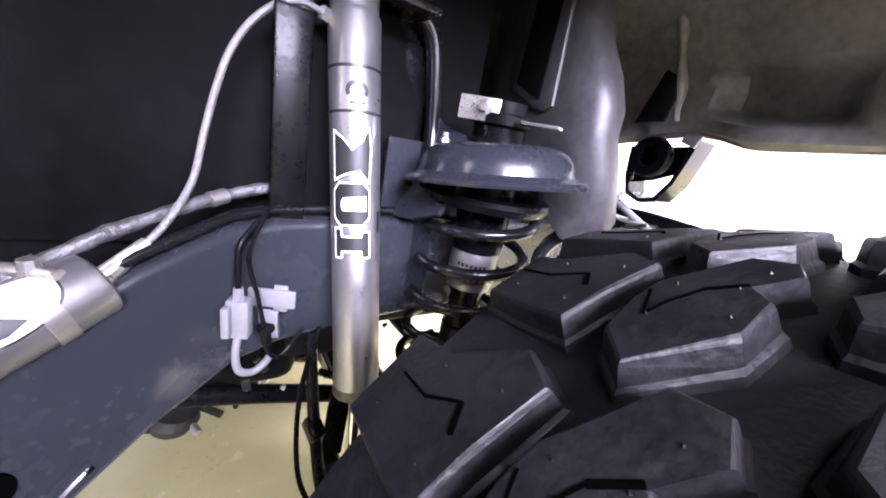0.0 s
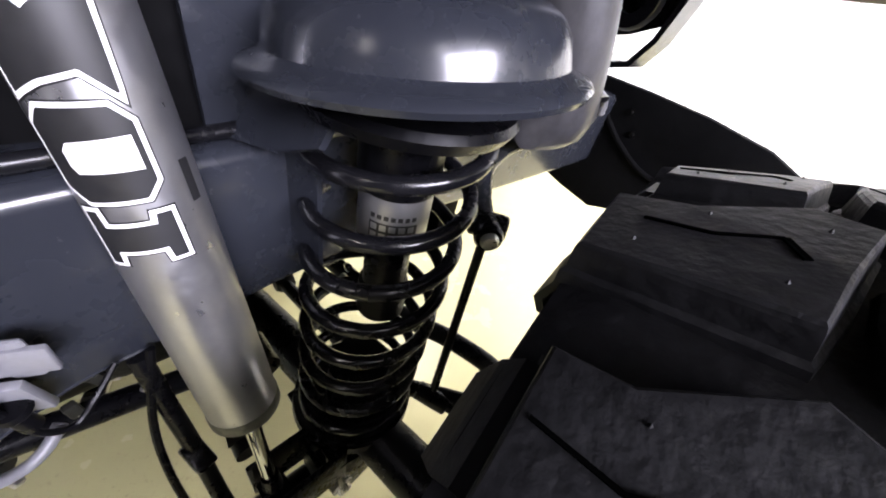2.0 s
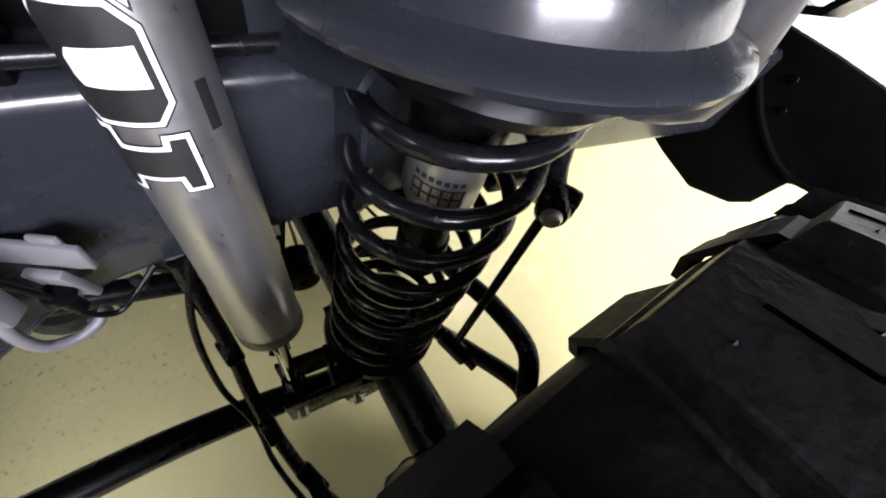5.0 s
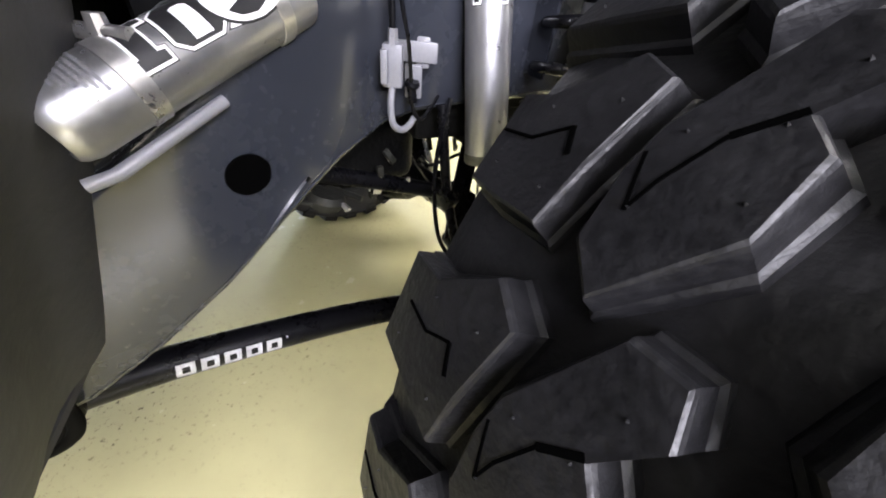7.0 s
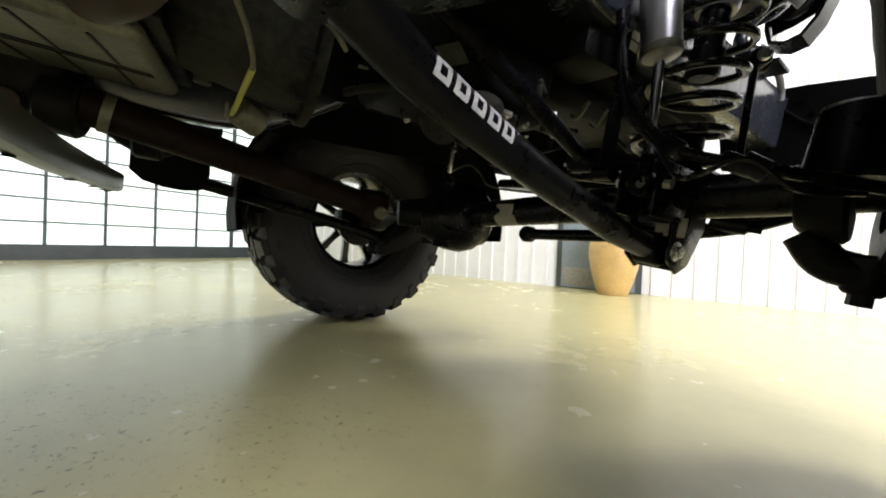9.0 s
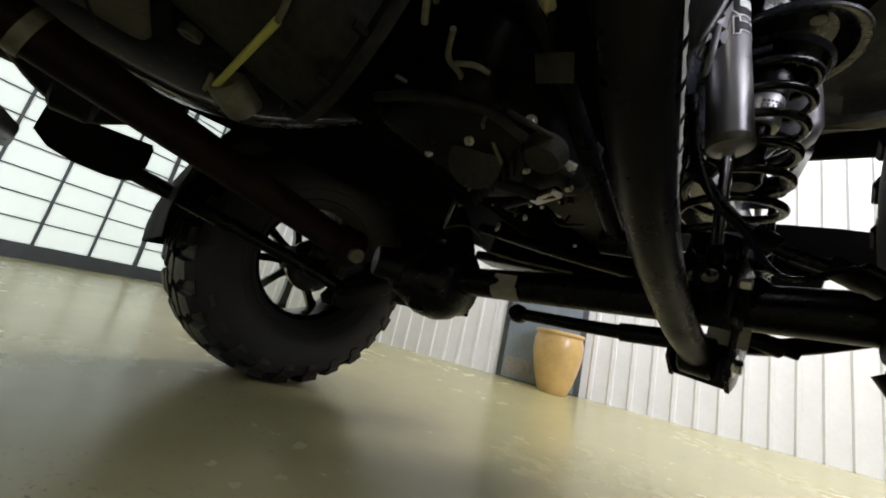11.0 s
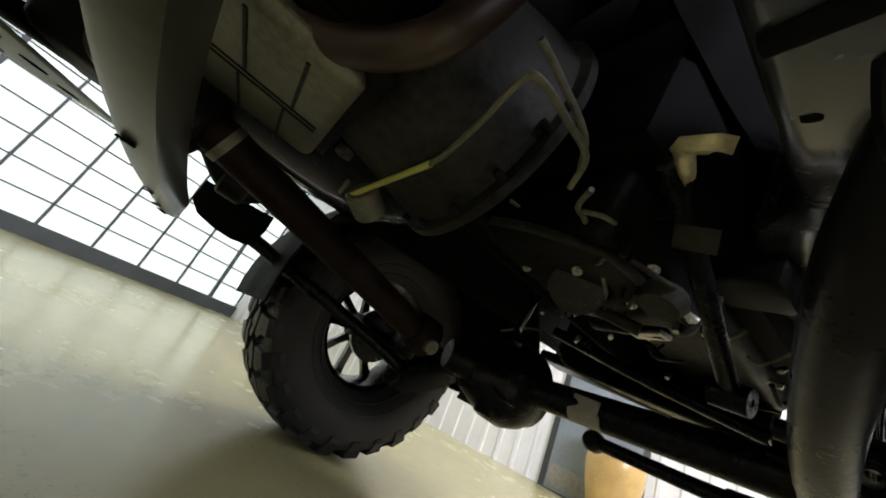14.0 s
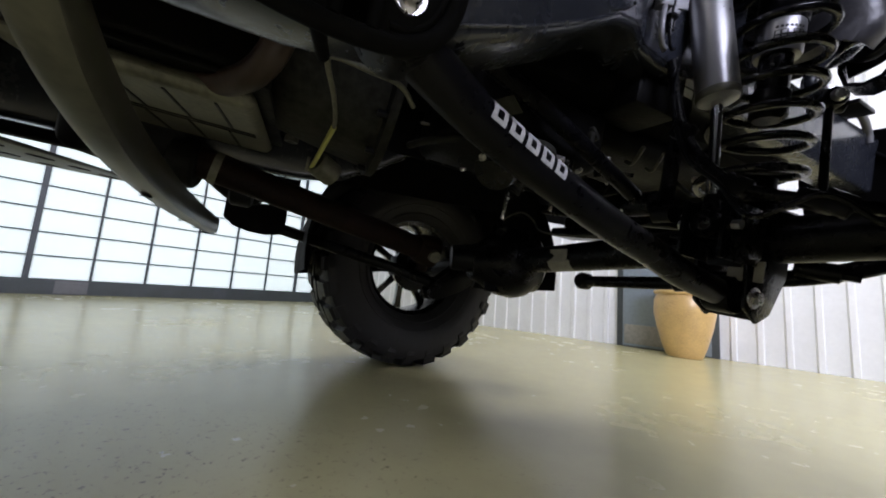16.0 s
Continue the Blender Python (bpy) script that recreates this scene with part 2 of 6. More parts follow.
def skin(rows, closed_u=False, thick=0.0):
    """A sheet through rows of points, with a thickness."""
    bm = bmesh.new()
    vs = [[bm.verts.new(p) for p in row] for row in rows]
    for a, b in zip(vs, vs[1:]):
        n = len(a)
        for i in range(n if closed_u else n - 1):
            bm.faces.new((a[i], a[(i + 1) % n], b[(i + 1) % n], b[i]))
    if thick:
        bmesh.ops.recalc_face_normals(bm, faces=bm.faces)
        bmesh.ops.solidify(bm, geom=bm.faces[:], thickness=thick)
    return bm


def bolt(at, to, r=0.008, h=0.006):
    """A hexagon head with a washer, standing at a point and facing another."""
    m = frame_along(at, to)
    return join(moved(lathe([(0, 0), (r * 1.5, 0), (r * 1.5, h * 0.25), (0, h * 0.25)], 18), m),
                moved(lathe([(0, h * 0.25), (r, h * 0.25), (r, h * 0.95), (r * 0.85, h * 1.1), (0, h * 1.1)], 6), m))


# ---- the room ----
# the building stands askew to the car: its own axes from the corner of the glazed and the ribbed wall
ROOM = Matrix.Translation((-6.21, -0.177, 0)) @ Matrix.Rotation(radians(27), 4, "Z")
# the car's parts are drawn in axes that lean with it; this lays them into the world
CAR = Matrix(((0.87573, -0.00703, 0.11747, -0.06307), (0.0, 0.88202, 0.05277, -0.04864), (-0.11768, -0.05230, 0.87417, 0.08334), (0, 0, 0, 1)))


def loc(x, y, z):
    """A point of the world in the car's axes."""
    return tuple(CAR.inverted() @ Vector((x, y, z)))


def repose(ob, a0, b0, a1, b1):
    """Move, turn and stretch a thing so that two of its points come to two others."""
    a0, b0, a1, b1 = Vector(a0), Vector(b0), Vector(a1), Vector(b1)
    q = (b0 - a0).rotation_difference(b1 - a1).to_matrix().to_4x4()
    k = (b1 - a1).length / (b0 - a0).length
    ob.matrix_world = Matrix.Translation(a1) @ q @ Matrix.Scale(k, 4) @ Matrix.Translation(-a0) @ ob.matrix_world


def slab(name, label, x0, y0, z0, x1, y1, z1, mat):
    ob = tagged(mesh_object(name, box(x0, y0, z0, x1, y1, z1), mat, False), label, name.split("_")[0], kind="structure")
    ob.matrix_world = ROOM
    return ob


slab("floor", "polished yellow-beige concrete garage floor with stains and reflections", -0.2, -9.0, -0.12, 13.0, 0.2, 0.0, FLOOR)
slab("ceiling", "plain grey garage ceiling high above the car", -0.2, -9.0, 3.9, 13.0, 0.2, 4.02, CEIL)
slab("wall_east", "plain white garage wall behind the camera", 12.8, -9.0, 0.0, 13.0, 0.0, 3.9, WALL)
slab("wall_south", "plain white garage wall behind the car", 0.0, -9.0, 0.0, 12.8, -8.85, 3.9, WALL)
# glazed wall: low dark base, bars and panes
slab("wall_west_base", "low dark base of the glazed garage wall", -0.16, -8.85, 0.0, 0.0, 0.0, 0.165, DARKBAND)
slab("wall_west_top", "white wall above the glazed garage doors", -0.16, -8.85, 2.81, 0.0, 0.0, 3.9, WALL)
win = thing("window_1", "large glazed wall with dark bars and bright frosted panes", "window", (0, -4.2, 0.165), kind="structure")
pane_w, pane_h, rows_n, cols_n = 0.51, 0.2645, 10, 16
Y0 = 0.03 - cols_n * pane_w
for j in range(rows_n + 1):
    z = 0.165 + j * pane_h
    part("transom", box(-0.06, Y0, z - 0.009, -0.02, 0.0, z + 0.009), MUNTIN, win, smooth=False)
for i in range(cols_n + 1):
    y = min(Y0 + i * pane_w, -0.03)
    w = 0.026 if i % 6 == 3 else 0.013
    part("mullion", box(-0.07, y - w, 0.165, -0.012, y + w, 2.81), MUNTIN, win, smooth=False)
first = None
for i in range(cols_n):
    for j in range(rows_n):
        if first is None:
            ob = part("pane", box(-0.006, 0.012, 0.008, 0.006, pane_w - 0.012, pane_h - 0.008), PANE, win, "bright frosted pane", smooth=False)
            first = ob
        else:
            ob = new("pane", first.data)
            ob.parent = win
            ob.matrix_parent_inverse = win.matrix_world.inverted()
        ob.location = (-0.045, Y0 + i * pane_w, 0.165 + j * pane_h)
win.matrix_world = ROOM @ win.matrix_world
for k, (y0, y1) in enumerate(((-3.31, -3.04), (-1.72, -1.55))):
    part("scuff_plate", box(0.002, y0, 0.012, 0.006, y1, 0.158), GREYPLASTIC if k == 0 else MUNTIN, win, "paler patch of the dark base", smooth=False).matrix_world = ROOM
slab("wall_west_end", "white wall beside the glazed garage doors", -0.16, -8.85, 0.165, 0.0, Y0, 2.81, WALL)
# white sheet-metal wall: one folded sheet with standing ribs
ribs = []
x = 0.0
while x < 12.8:
    ribs += [(x, 0.0), (x + 0.120, 0.0), (x + 0.127, -0.014), (x + 0.144, -0.014), (x + 0.152, 0.0)]
    x += 0.152
sheet = skin([[(a, b, z) for a, b in ribs] for z in (0.0, 3.9)], thick=-0.01)
tagged(mesh_object("wall_north", sheet, WALL, False), "white ribbed sheet-metal garage wall standing on the floor", "wall", kind="structure").matrix_world = ROOM
slab("wall_north_back", "plain wall behind the ribbed sheet metal", 0.0, 0.03, 0.0, 12.8, 0.15, 3.9, WALL)
# grey door in the ribbed wall
door = thing("door_1", "grey door with a pale lower panel in the ribbed wall", "door", (5.46, -0.03, 0), kind="structure")
part("door_frame", box(5.10, -0.045, 0.0, 5.83, -0.018, 2.08, 0.004), DARKBAND, door)
part("door_leaf", box(5.15, -0.060, 0.01, 5.78, -0.045, 2.03, 0.003), GLASSDOOR, door)
part("kick_panel", box(5.165, -0.067, 0.03, 5.70, -0.060, 0.195, 0.002), STICKER, door, "pale panel at the foot of the door")
part("door_handle", join(rod((5.72, -0.060, 1.0), (5.72, -0.105, 1.0), 0.008), rod((5.73, -0.105, 1.0), (5.60, -0.105, 1.0), 0.008)), STEEL, door)
door.matrix_world = ROOM @ door.matrix_world

# sign board with green posts in front of the glazing
sign = thing("sign_board", "white sign board with green posts and a round badge", "sign", (0.3, -4.2, 0))
part("board", box(0.285, -4.42, 0.02, 0.305, -4.02, 1.75, 0.004), SIGNWHITE, sign, "white board")
part("post", box(0.27, -4.02, 0.0, 0.32, -3.945, 1.75, 0.006), GREENSIGN, sign, "dark green post")
part("post", box(0.27, -4.49, 0.0, 0.32, -4.42, 1.75, 0.006), GREENSIGN, sign, "dark green post")
part("shelf", box(0.30, -4.52, 0.625, 0.36, -4.17, 0.645, 0.003), WALL, sign, "pale narrow shelf")
part("bracket", box(0.31, -4.50, 0.70, 0.37, -4.39, 0.80, 0.012), DARKBAND, sign, "dark box on the shelf")
to_face = Matrix(((0, 0, 1, 0), (1, 0, 0, 0), (0, 1, 0, 0), (0, 0, 0, 1)))
circle = [(math.cos(math.pi * k / 20), math.sin(math.pi * k / 20)) for k in range(40)]
low_half = [(0.125 * x, 0.125 * y) for x, y in circle if y <= 0.001]
part("badge", moved(prism(low_half, 0.004), Matrix.Translation((0.306, -4.225, 0.365)) @ to_face), GREENSIGN, sign, "green half of the round badge")
part("badge_edge", moved(prism([(0.125 * x, 0.125 * y) for x, y in circle if y <= -0.70] + [(-0.05, -0.07), (0.05, -0.07)][::-1], 0.002), Matrix.Translation((0.311, -4.225, 0.365)) @ to_face), REDSIGN, sign, "red edge of the badge")
for a0 in range(8):
    t0, t1 = math.pi * a0 / 8, math.pi * (a0 + 1) / 8
    part("badge_arc", moved(prism([(0.125 * math.cos(t0), 0.125 * math.sin(t0)), (0.125 * math.cos(t1), 0.125 * math.sin(t1)), (0.112 * math.cos(t1), 0.112 * math.sin(t1)), (0.112 * math.cos(t0), 0.112 * math.sin(t0))], 0.003), Matrix.Translation((0.306, -4.225, 0.372)) @ to_face), REDSIGN, sign)
part("crest", moved(prism([(-0.075, 0.0), (0.075, 0.0), (0.03, 0.02), (0.02, 0.055), (-0.02, 0.055), (-0.03, 0.02)], 0.004), Matrix.Translation((0.306, -4.225, 0.475)) @ to_face), REDSIGN, sign, "red crest on the badge")
part("lettering_bar", box(0.306, -4.315, 0.405, 0.310, -4.135, 0.422), REDSIGN, sign, smooth=False)
part("lettering_bar", box(0.306, -4.295, 0.435, 0.310, -4.155, 0.448), REDSIGN, sign, smooth=False)
part("badge_centre", moved(lathe([(0, 0), (0.042, 0), (0.042, 0.006), (0, 0.006)], 24), Matrix.Translation((0.308, -4.255, 0.335)) @ Matrix.Rotation(radians(90), 4, "Y")), SIGNWHITE, sign)
part("lettering_bar", box(0.306, -4.34, 0.90, 0.310, -4.10, 0.925), DARKBAND, sign, smooth=False)
sign.matrix_world = ROOM @ sign.matrix_world

# glazed pot beside the door
pot = thing("plant_pot", "large ochre glazed ceramic pot on the floor beside a grey door", "pot", (0, 0, 0))
part("body", lathe([(0, 0.0), (0.112, 0.0), (0.120, 0.010), (0.148, 0.09), (0.182, 0.22), (0.202, 0.33), (0.199, 0.42), (0.182, 0.47), (0.166, 0.47), (0.182, 0.41), (0.185, 0.34), (0.155, 0.16), (0, 0.12)], 44), POT, pot)
part("rim", lathe([(0.172, 0.466), (0.193, 0.467), (0.202, 0.482), (0.197, 0.497), (0.174, 0.50), (0.164, 0.486)], 44, True), POT, pot)
pot.matrix_world = ROOM @ Matrix.Translation((5.62, -0.235, 0))
# ---- wheels ----
RT, RC = 0.460, 0.440  # outer radius over the blocks, radius of the tread floor
WK = 0.872  # carcass and rim sizes, against those of a 1.04 m tyre
PITCHES = 26


def on_tread(u, v, h):
    """A point of the tread: u across it, v round it in metres, h above its floor; the wheel's axis is x."""
    crown = -0.010 * (u / 0.156) ** 2
    a = v / RT
    r = RC + crown + h
    return (u, r * math.sin(a), r * math.cos(a))


def lug_mesh(name, outline, height):
    """A tread block: an outline in (u, v), drafted sides and a small chamfer."""
    bm = bmesh.new()
    cu = sum(p[0] for p in outline) / len(outline)
    cv = sum(p[1] for p in outline) / len(outline)

    def ring(grow, h):
        out = []
        for u, v in outline:
            d = math.hypot(u - cu, v - cv)
            k = 1 + grow / d
            out.append(bm.verts.new(on_tread(cu + (u - cu) * k, cv + (v - cv) * k, h)))
        return out
    rings = [ring(0.007, -0.003), ring(0.0052, height * 0.24), ring(0.0026, height * 0.34), ring(0.0004, height - 0.003), ring(-0.0005, height - 0.0011), ring(-0.0020, height)]
    for a, b in zip(rings, rings[1:]):
        for i in range(len(a)):
            j = (i + 1) % len(a)
            bm.faces.new((a[i], a[j], b[j], b[i]))
    top = bm.faces.new(rings[-1])
    bmesh.ops.triangulate(bm, faces=[top])
    # moulding nibs
    for k in range(0, len(outline), 2):
        u, v = outline[k]
        u, v = cu + (u - cu) * 0.62, cv + (v - cv) * 0.62
        foot = [bm.verts.new(on_tread(u + 0.0009 * math.cos(a), v + 0.0009 * math.sin(a), height - 0.0005)) for a in (0, 1.57, 3.14, 4.71)]
        tip = bm.verts.new(on_tread(u, v, height + 0.0014))
        for q in range(4):
            bm.faces.new((foot[q], foot[(q + 1) % 4], tip))
    bmesh.ops.recalc_face_normals(bm, faces=bm.faces)
    me = bpy.data.meshes.new(name)
    for f in bm.faces:
        f.smooth = False
    bm.to_mesh(me)
    bm.free()
    me.materials.append(RUBBER)
    return me


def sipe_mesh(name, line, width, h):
    """A narrow near-black strip along a line on top of a block; it paints a slot's shade."""
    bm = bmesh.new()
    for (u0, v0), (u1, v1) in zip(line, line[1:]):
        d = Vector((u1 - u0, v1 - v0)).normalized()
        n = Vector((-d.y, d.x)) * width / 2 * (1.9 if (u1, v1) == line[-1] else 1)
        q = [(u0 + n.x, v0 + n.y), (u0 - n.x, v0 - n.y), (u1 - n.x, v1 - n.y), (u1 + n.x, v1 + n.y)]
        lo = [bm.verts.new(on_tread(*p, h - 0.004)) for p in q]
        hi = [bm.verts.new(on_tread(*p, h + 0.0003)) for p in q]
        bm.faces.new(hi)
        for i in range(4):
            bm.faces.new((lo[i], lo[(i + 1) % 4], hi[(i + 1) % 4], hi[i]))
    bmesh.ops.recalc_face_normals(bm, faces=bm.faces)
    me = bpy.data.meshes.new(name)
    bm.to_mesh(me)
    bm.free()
    # no groove is cut: the slot's shade is this colour
    me.materials.append(HOLE_SHADE)
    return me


P = 2 * math.pi * RT / PITCHES
H = RT - RC
# outlines over one pitch, across (u, the tyre's inner edge at -0.128) and round (v)
SHOULDER_A = [(-0.131, -0.022), (-0.131, 0.021), (-0.108, 0.019), (-0.081, 0.033), (-0.068, 0.022), (-0.076, -0.008), (-0.081, -0.030), (-0.106, -0.026)]
SHOULDER_B = [(-0.122, -0.021), (-0.122, 0.020), (-0.106, 0.019), (-0.081, 0.033), (-0.068, 0.022), (-0.076, -0.008), (-0.081, -0.030), (-0.104, -0.026)]
CENTRE = [(-0.063, -0.029), (-0.062, -0.008), (-0.058, 0.006), (-0.028, 0.038), (-0.009, 0.036), (-0.005, 0.024), (-0.020, 0.011), (-0.011, 0.002), (-0.016, -0.018), (-0.048, -0.042)]
SIPE_S = [(-0.119, 0.002), (-0.102, -0.001), (-0.088, 0.004), (-0.084, -0.006)]
SIPE_C = [(-0.057, -0.002), (-0.052, -0.018), (-0.047, -0.009), (-0.036, 0.004), (-0.022, 0.011)]


def mirrored(points, shift):
    """The same block turned half round, for the outer half of the tread."""
    return [(-u, shift - v) for u, v in points]


# the blocks fill the width and the longer pitch
SHOULDER_A, SHOULDER_B, CENTRE, SIPE_S, SIPE_C = [[(u * 1.22, v * 1.37) for u, v in line] for line in (SHOULDER_A, SHOULDER_B, CENTRE, SIPE_S, SIPE_C)]
SHOULDER_A, SHOULDER_B, SIPE_S = [[(-0.160 + (u + 0.160) * 1.24, v) for u, v in line] for line in (SHOULDER_A, SHOULDER_B, SIPE_S)]
CENTRE, SIPE_C = [[(-0.006 + (u + 0.006) * 0.80, v) for u, v in line] for line in (CENTRE, SIPE_C)]
KINDS = []
for nm, base, sipe in (("shoulder", SHOULDER_A, SIPE_S), ("short_shoulder", SHOULDER_B, SIPE_S), ("centre", CENTRE, SIPE_C)):
    for mir in (0, 1):
        sh = P * 0.45
        line = mirrored(base, sh) if mir else base
        cut = mirrored(sipe, sh) if mir else sipe
        KINDS.append((nm, mir, lug_mesh("tread_block", line, H), sipe_mesh("sipe", cut, 0.0014, H)))


def side_lug_mesh():
    """A raised bar on the upper sidewall that carries a shoulder block downwards."""
    bm = bmesh.new()
    rows = []
    for r, x, w in ((0.437, -0.149, 0.050), (0.424, -0.160, 0.052), (0.401, -0.1735, 0.047), (0.386, -0.172, 0.038)):
        a0, a1 = -w / 2 / RT, w / 2 / RT
        rows.append([bm.verts.new((x - d, r * math.sin(a), r * math.cos(a))) for a in (a0, a1) for d in (0, 0.005)])
    for a, b in zip(rows, rows[1:]):
        bm.faces.new((a[1], a[3], b[3], b[1]))
        bm.faces.new((a[0], a[1], b[1], b[0]))
        bm.faces.new((a[3], a[2], b[2], b[3]))
    bm.faces.new((rows[0][0], rows[0][2], rows[0][3], rows[0][1]))
    bm.faces.new((rows[-1][0], rows[-1][1], rows[-1][3], rows[-1][2]))
    bmesh.ops.recalc_face_normals(bm, faces=bm.faces)
    me = bpy.data.meshes.new("side_block")
    bm.to_mesh(me)
    bm.free()
    me.materials.append(RUBBER_SIDE)
    return me


SIDE_LUG = side_lug_mesh()


def wheel(label, at, steer, camber, spin, detail):
    """A mud-terrain tyre with its tread blocks on an alloy rim; its inner side looks to -x in its own axes."""
    w = thing("wheel", label, "wheel", (0, 0, 0))
    prof = [(0.262, -0.118), (0.270, -0.132), (0.300, -0.150), (0.350, -0.166), (0.400, -0.171), (0.440, -0.166), (0.468, -0.160), (0.486, -0.150), (0.4945, -0.10), (0.498, -0.04),
            (0.498, 0.04), (0.4945, 0.10), (0.486, 0.150), (0.468, 0.160), (0.440, 0.166), (0.400, 0.171), (0.350, 0.166), (0.300, 0.150), (0.270, 0.132), (0.262, 0.118)]
    prof = [(r * WK, x * WK * (1 + 0.2 * min(1, (r - 0.262) / 0.08))) for r, x in prof]
    to_x = Matrix.Rotation(radians(90), 4, "Y")
    tyre = part("tyre", moved(lathe(prof, 96, True), to_x), RUBBER_SIDE, w, "black mud-terrain tyre with chunky blocks")
    part("tread_base", moved(lathe([(RC - 0.0125, -0.162), (RC - 0.0045, -0.134), (RC - 0.0008, -0.06), (RC + 0.0004, 0.0), (RC - 0.0008, 0.06), (RC - 0.0045, 0.134), (RC - 0.0125, 0.162)], 96), to_x), RUBBER, tyre)
    # rings and relief lines of the sidewall
    for r, x, t in ((0.2577, 0.146, 0.0026), (0.2965, 0.169, 0.0022), (0.365, 0.1735, 0.0026)):
        for sx in (-1, 1):
            part("sidewall_ring", moved(sweep([(r * math.cos(a), r * math.sin(a), sx * x) for a in [2 * math.pi * k / 64 for k in range(65)]], t, 6, False), to_x), RUBBER_SIDE, tyre)
    for i in range(PITCHES):
        for nm, mir, me, cut in KINDS:
            if nm == ("short_shoulder" if i % 2 == 0 else "shoulder"):
                continue
            ob = new("tread_block", me)
            ob.parent = tyre
            ob.matrix_basis = Matrix.Rotation(-2 * math.pi * i / PITCHES, 4, "X")
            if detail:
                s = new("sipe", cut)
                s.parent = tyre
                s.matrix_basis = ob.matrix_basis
        for sx in (-1, 1):
            ob = new("side_block", SIDE_LUG)
            ob.parent = tyre
            ob.matrix_basis = Matrix.Rotation(-2 * math.pi * i / PITCHES, 4, "X")
            if sx > 0:
                ob.matrix_basis = Matrix.Rotation(math.pi, 4, "Z") @ Matrix.Rotation(2 * math.pi * i / PITCHES, 4, "X")
    # rim
    rim_prof = [(0.262, -0.118), (0.274, -0.124), (0.272, -0.112), (0.255, -0.104), (0.238, -0.09), (0.228, -0.03), (0.228, 0.05), (0.245, 0.10), (0.262, 0.118), (0.274, 0.124), (0.268, 0.105), (0.250, 0.085), (0.236, 0.04), (0.236, -0.03), (0.246, -0.085), (0.258, -0.1)]
    rim_prof = [(r * WK, x * WK) for r, x in rim_prof]
    rim = part("rim", moved(lathe(rim_prof, 72, True), to_x), GLOSS, w, "satin black alloy rim")
    part("hub", moved(lathe([(0, 0.026), (0.044, 0.026), (0.072, 0.039), (0.074, 0.066), (0.052, 0.079), (0, 0.079)], 40), to_x), GLOSS, rim)
    for k in range(9):
        spoke = bmesh.new()
        rows = []
        for r, hw, x0, x1 in ((0.05, 0.020, 0.040, 0.074), (0.11, 0.014, 0.044, 0.075), (0.175, 0.016, 0.048, 0.077), (0.214, 0.024, 0.048, 0.077)):
            rows.append([spoke.verts.new((x, y, r)) for x, y in ((x0, -hw), (x1, -hw * 0.8), (x1, hw * 0.8), (x0, hw))])
        for a, b in zip(rows, rows[1:]):
            for i in range(4):
                spoke.faces.new((a[i], a[(i + 1) % 4], b[(i + 1) % 4], b[i]))
        part("spoke", moved(spoke, Matrix.Rotation(k * math.tau / 9 + 0.35, 4, "X")), GLOSS, rim)
    w.matrix_world = Matrix.Translation(at) @ Matrix.Rotation(radians(steer), 4, "Z") @ Matrix.Rotation(radians(camber), 4, "Y") @ Matrix.Rotation(radians(spin), 4, "X")
    return w


near_wheel = wheel("large black mud-terrain wheel with chunky tread blocks, steered inwards", (0.755, 0.124, 0.471), 6.8, -6.0, 3.0, True)
far_wheel = wheel("black mud-terrain wheel with a many-spoked black alloy rim, on the floor", (-1.025, -0.119, 0.459), 188, 0, 3, False)
# ---- chassis ----
OTHERS = set(scene.collection.objects)  # what does not belong to the car
def interp(x, xs, ys):
    return float(np.interp(x, xs, ys))


# the frame rail: outer face in plan, lower and upper edge, along y
RY = [-2.2, -1.2, -0.72, -0.605, -0.53, -0.44, -0.38, -0.30, -0.225, -0.17, 0.0, 0.30, 0.75, 0.95]
RX = [0.56, 0.555, 0.535, 0.522, 0.508, 0.484, 0.460, 0.414, 0.362, 0.345, 0.325, 0.300, 0.310, 0.310]
RB = [0.500, 0.500, 0.515, 0.540, 0.580, 0.640, 0.690, 0.742, 0.768, 0.778, 0.785, 0.785, 0.780, 0.780]
RTOP = [0.66, 0.66, 0.69, 0.725, 0.77, 0.835, 0.88, 0.925, 0.95, 0.955, 0.955, 0.955, 0.95, 0.95]


def rail_mesh(side):
    """A closed box section with rounded edges, swept along the rail."""
    bm = bmesh.new()
    rings = []
    for k in range(0, 127):
        y = -2.2 + k * 0.025
        x, lo, hi = interp(y, RY, RX), interp(y, RY, RB), interp(y, RY, RTOP)
        w, r = 0.085, 0.014
        ring = []
        for cx, cz, a0 in ((x - r, lo + r, -90), (x - r, hi - r, 0), (x - w + r, hi - r, 90), (x - w + r, lo + r, 180)):
            for a in (0, 30, 60, 90):
                t = radians(a0 + a)
                px = cx + r * math.cos(t)
                ring.append(bm.verts.new((0.09 + side * (px - 0.09), y, cz + r * math.sin(t))))
        rings.append(ring)
    for p, q in zip(rings, rings[1:]):
        for i in range(len(p)):
            bm.faces.new((p[i], p[(i + 1) % len(p)], q[(i + 1) % len(p)], q[i]))
    bm.faces.new(rings[0])
    bm.faces.new(rings[-1])
    return bm


chassis = thing("chassis_frame", "dark blue-black painted steel ladder frame of a lifted off-roader", "vehicle frame", (0.3, 0, 0.8))
rail = part("frame_rail", rail_mesh(1), FRAME, chassis, "dark satin painted frame rail arched over the axle")
part("frame_rail", rail_mesh(-1), FRAME, chassis)
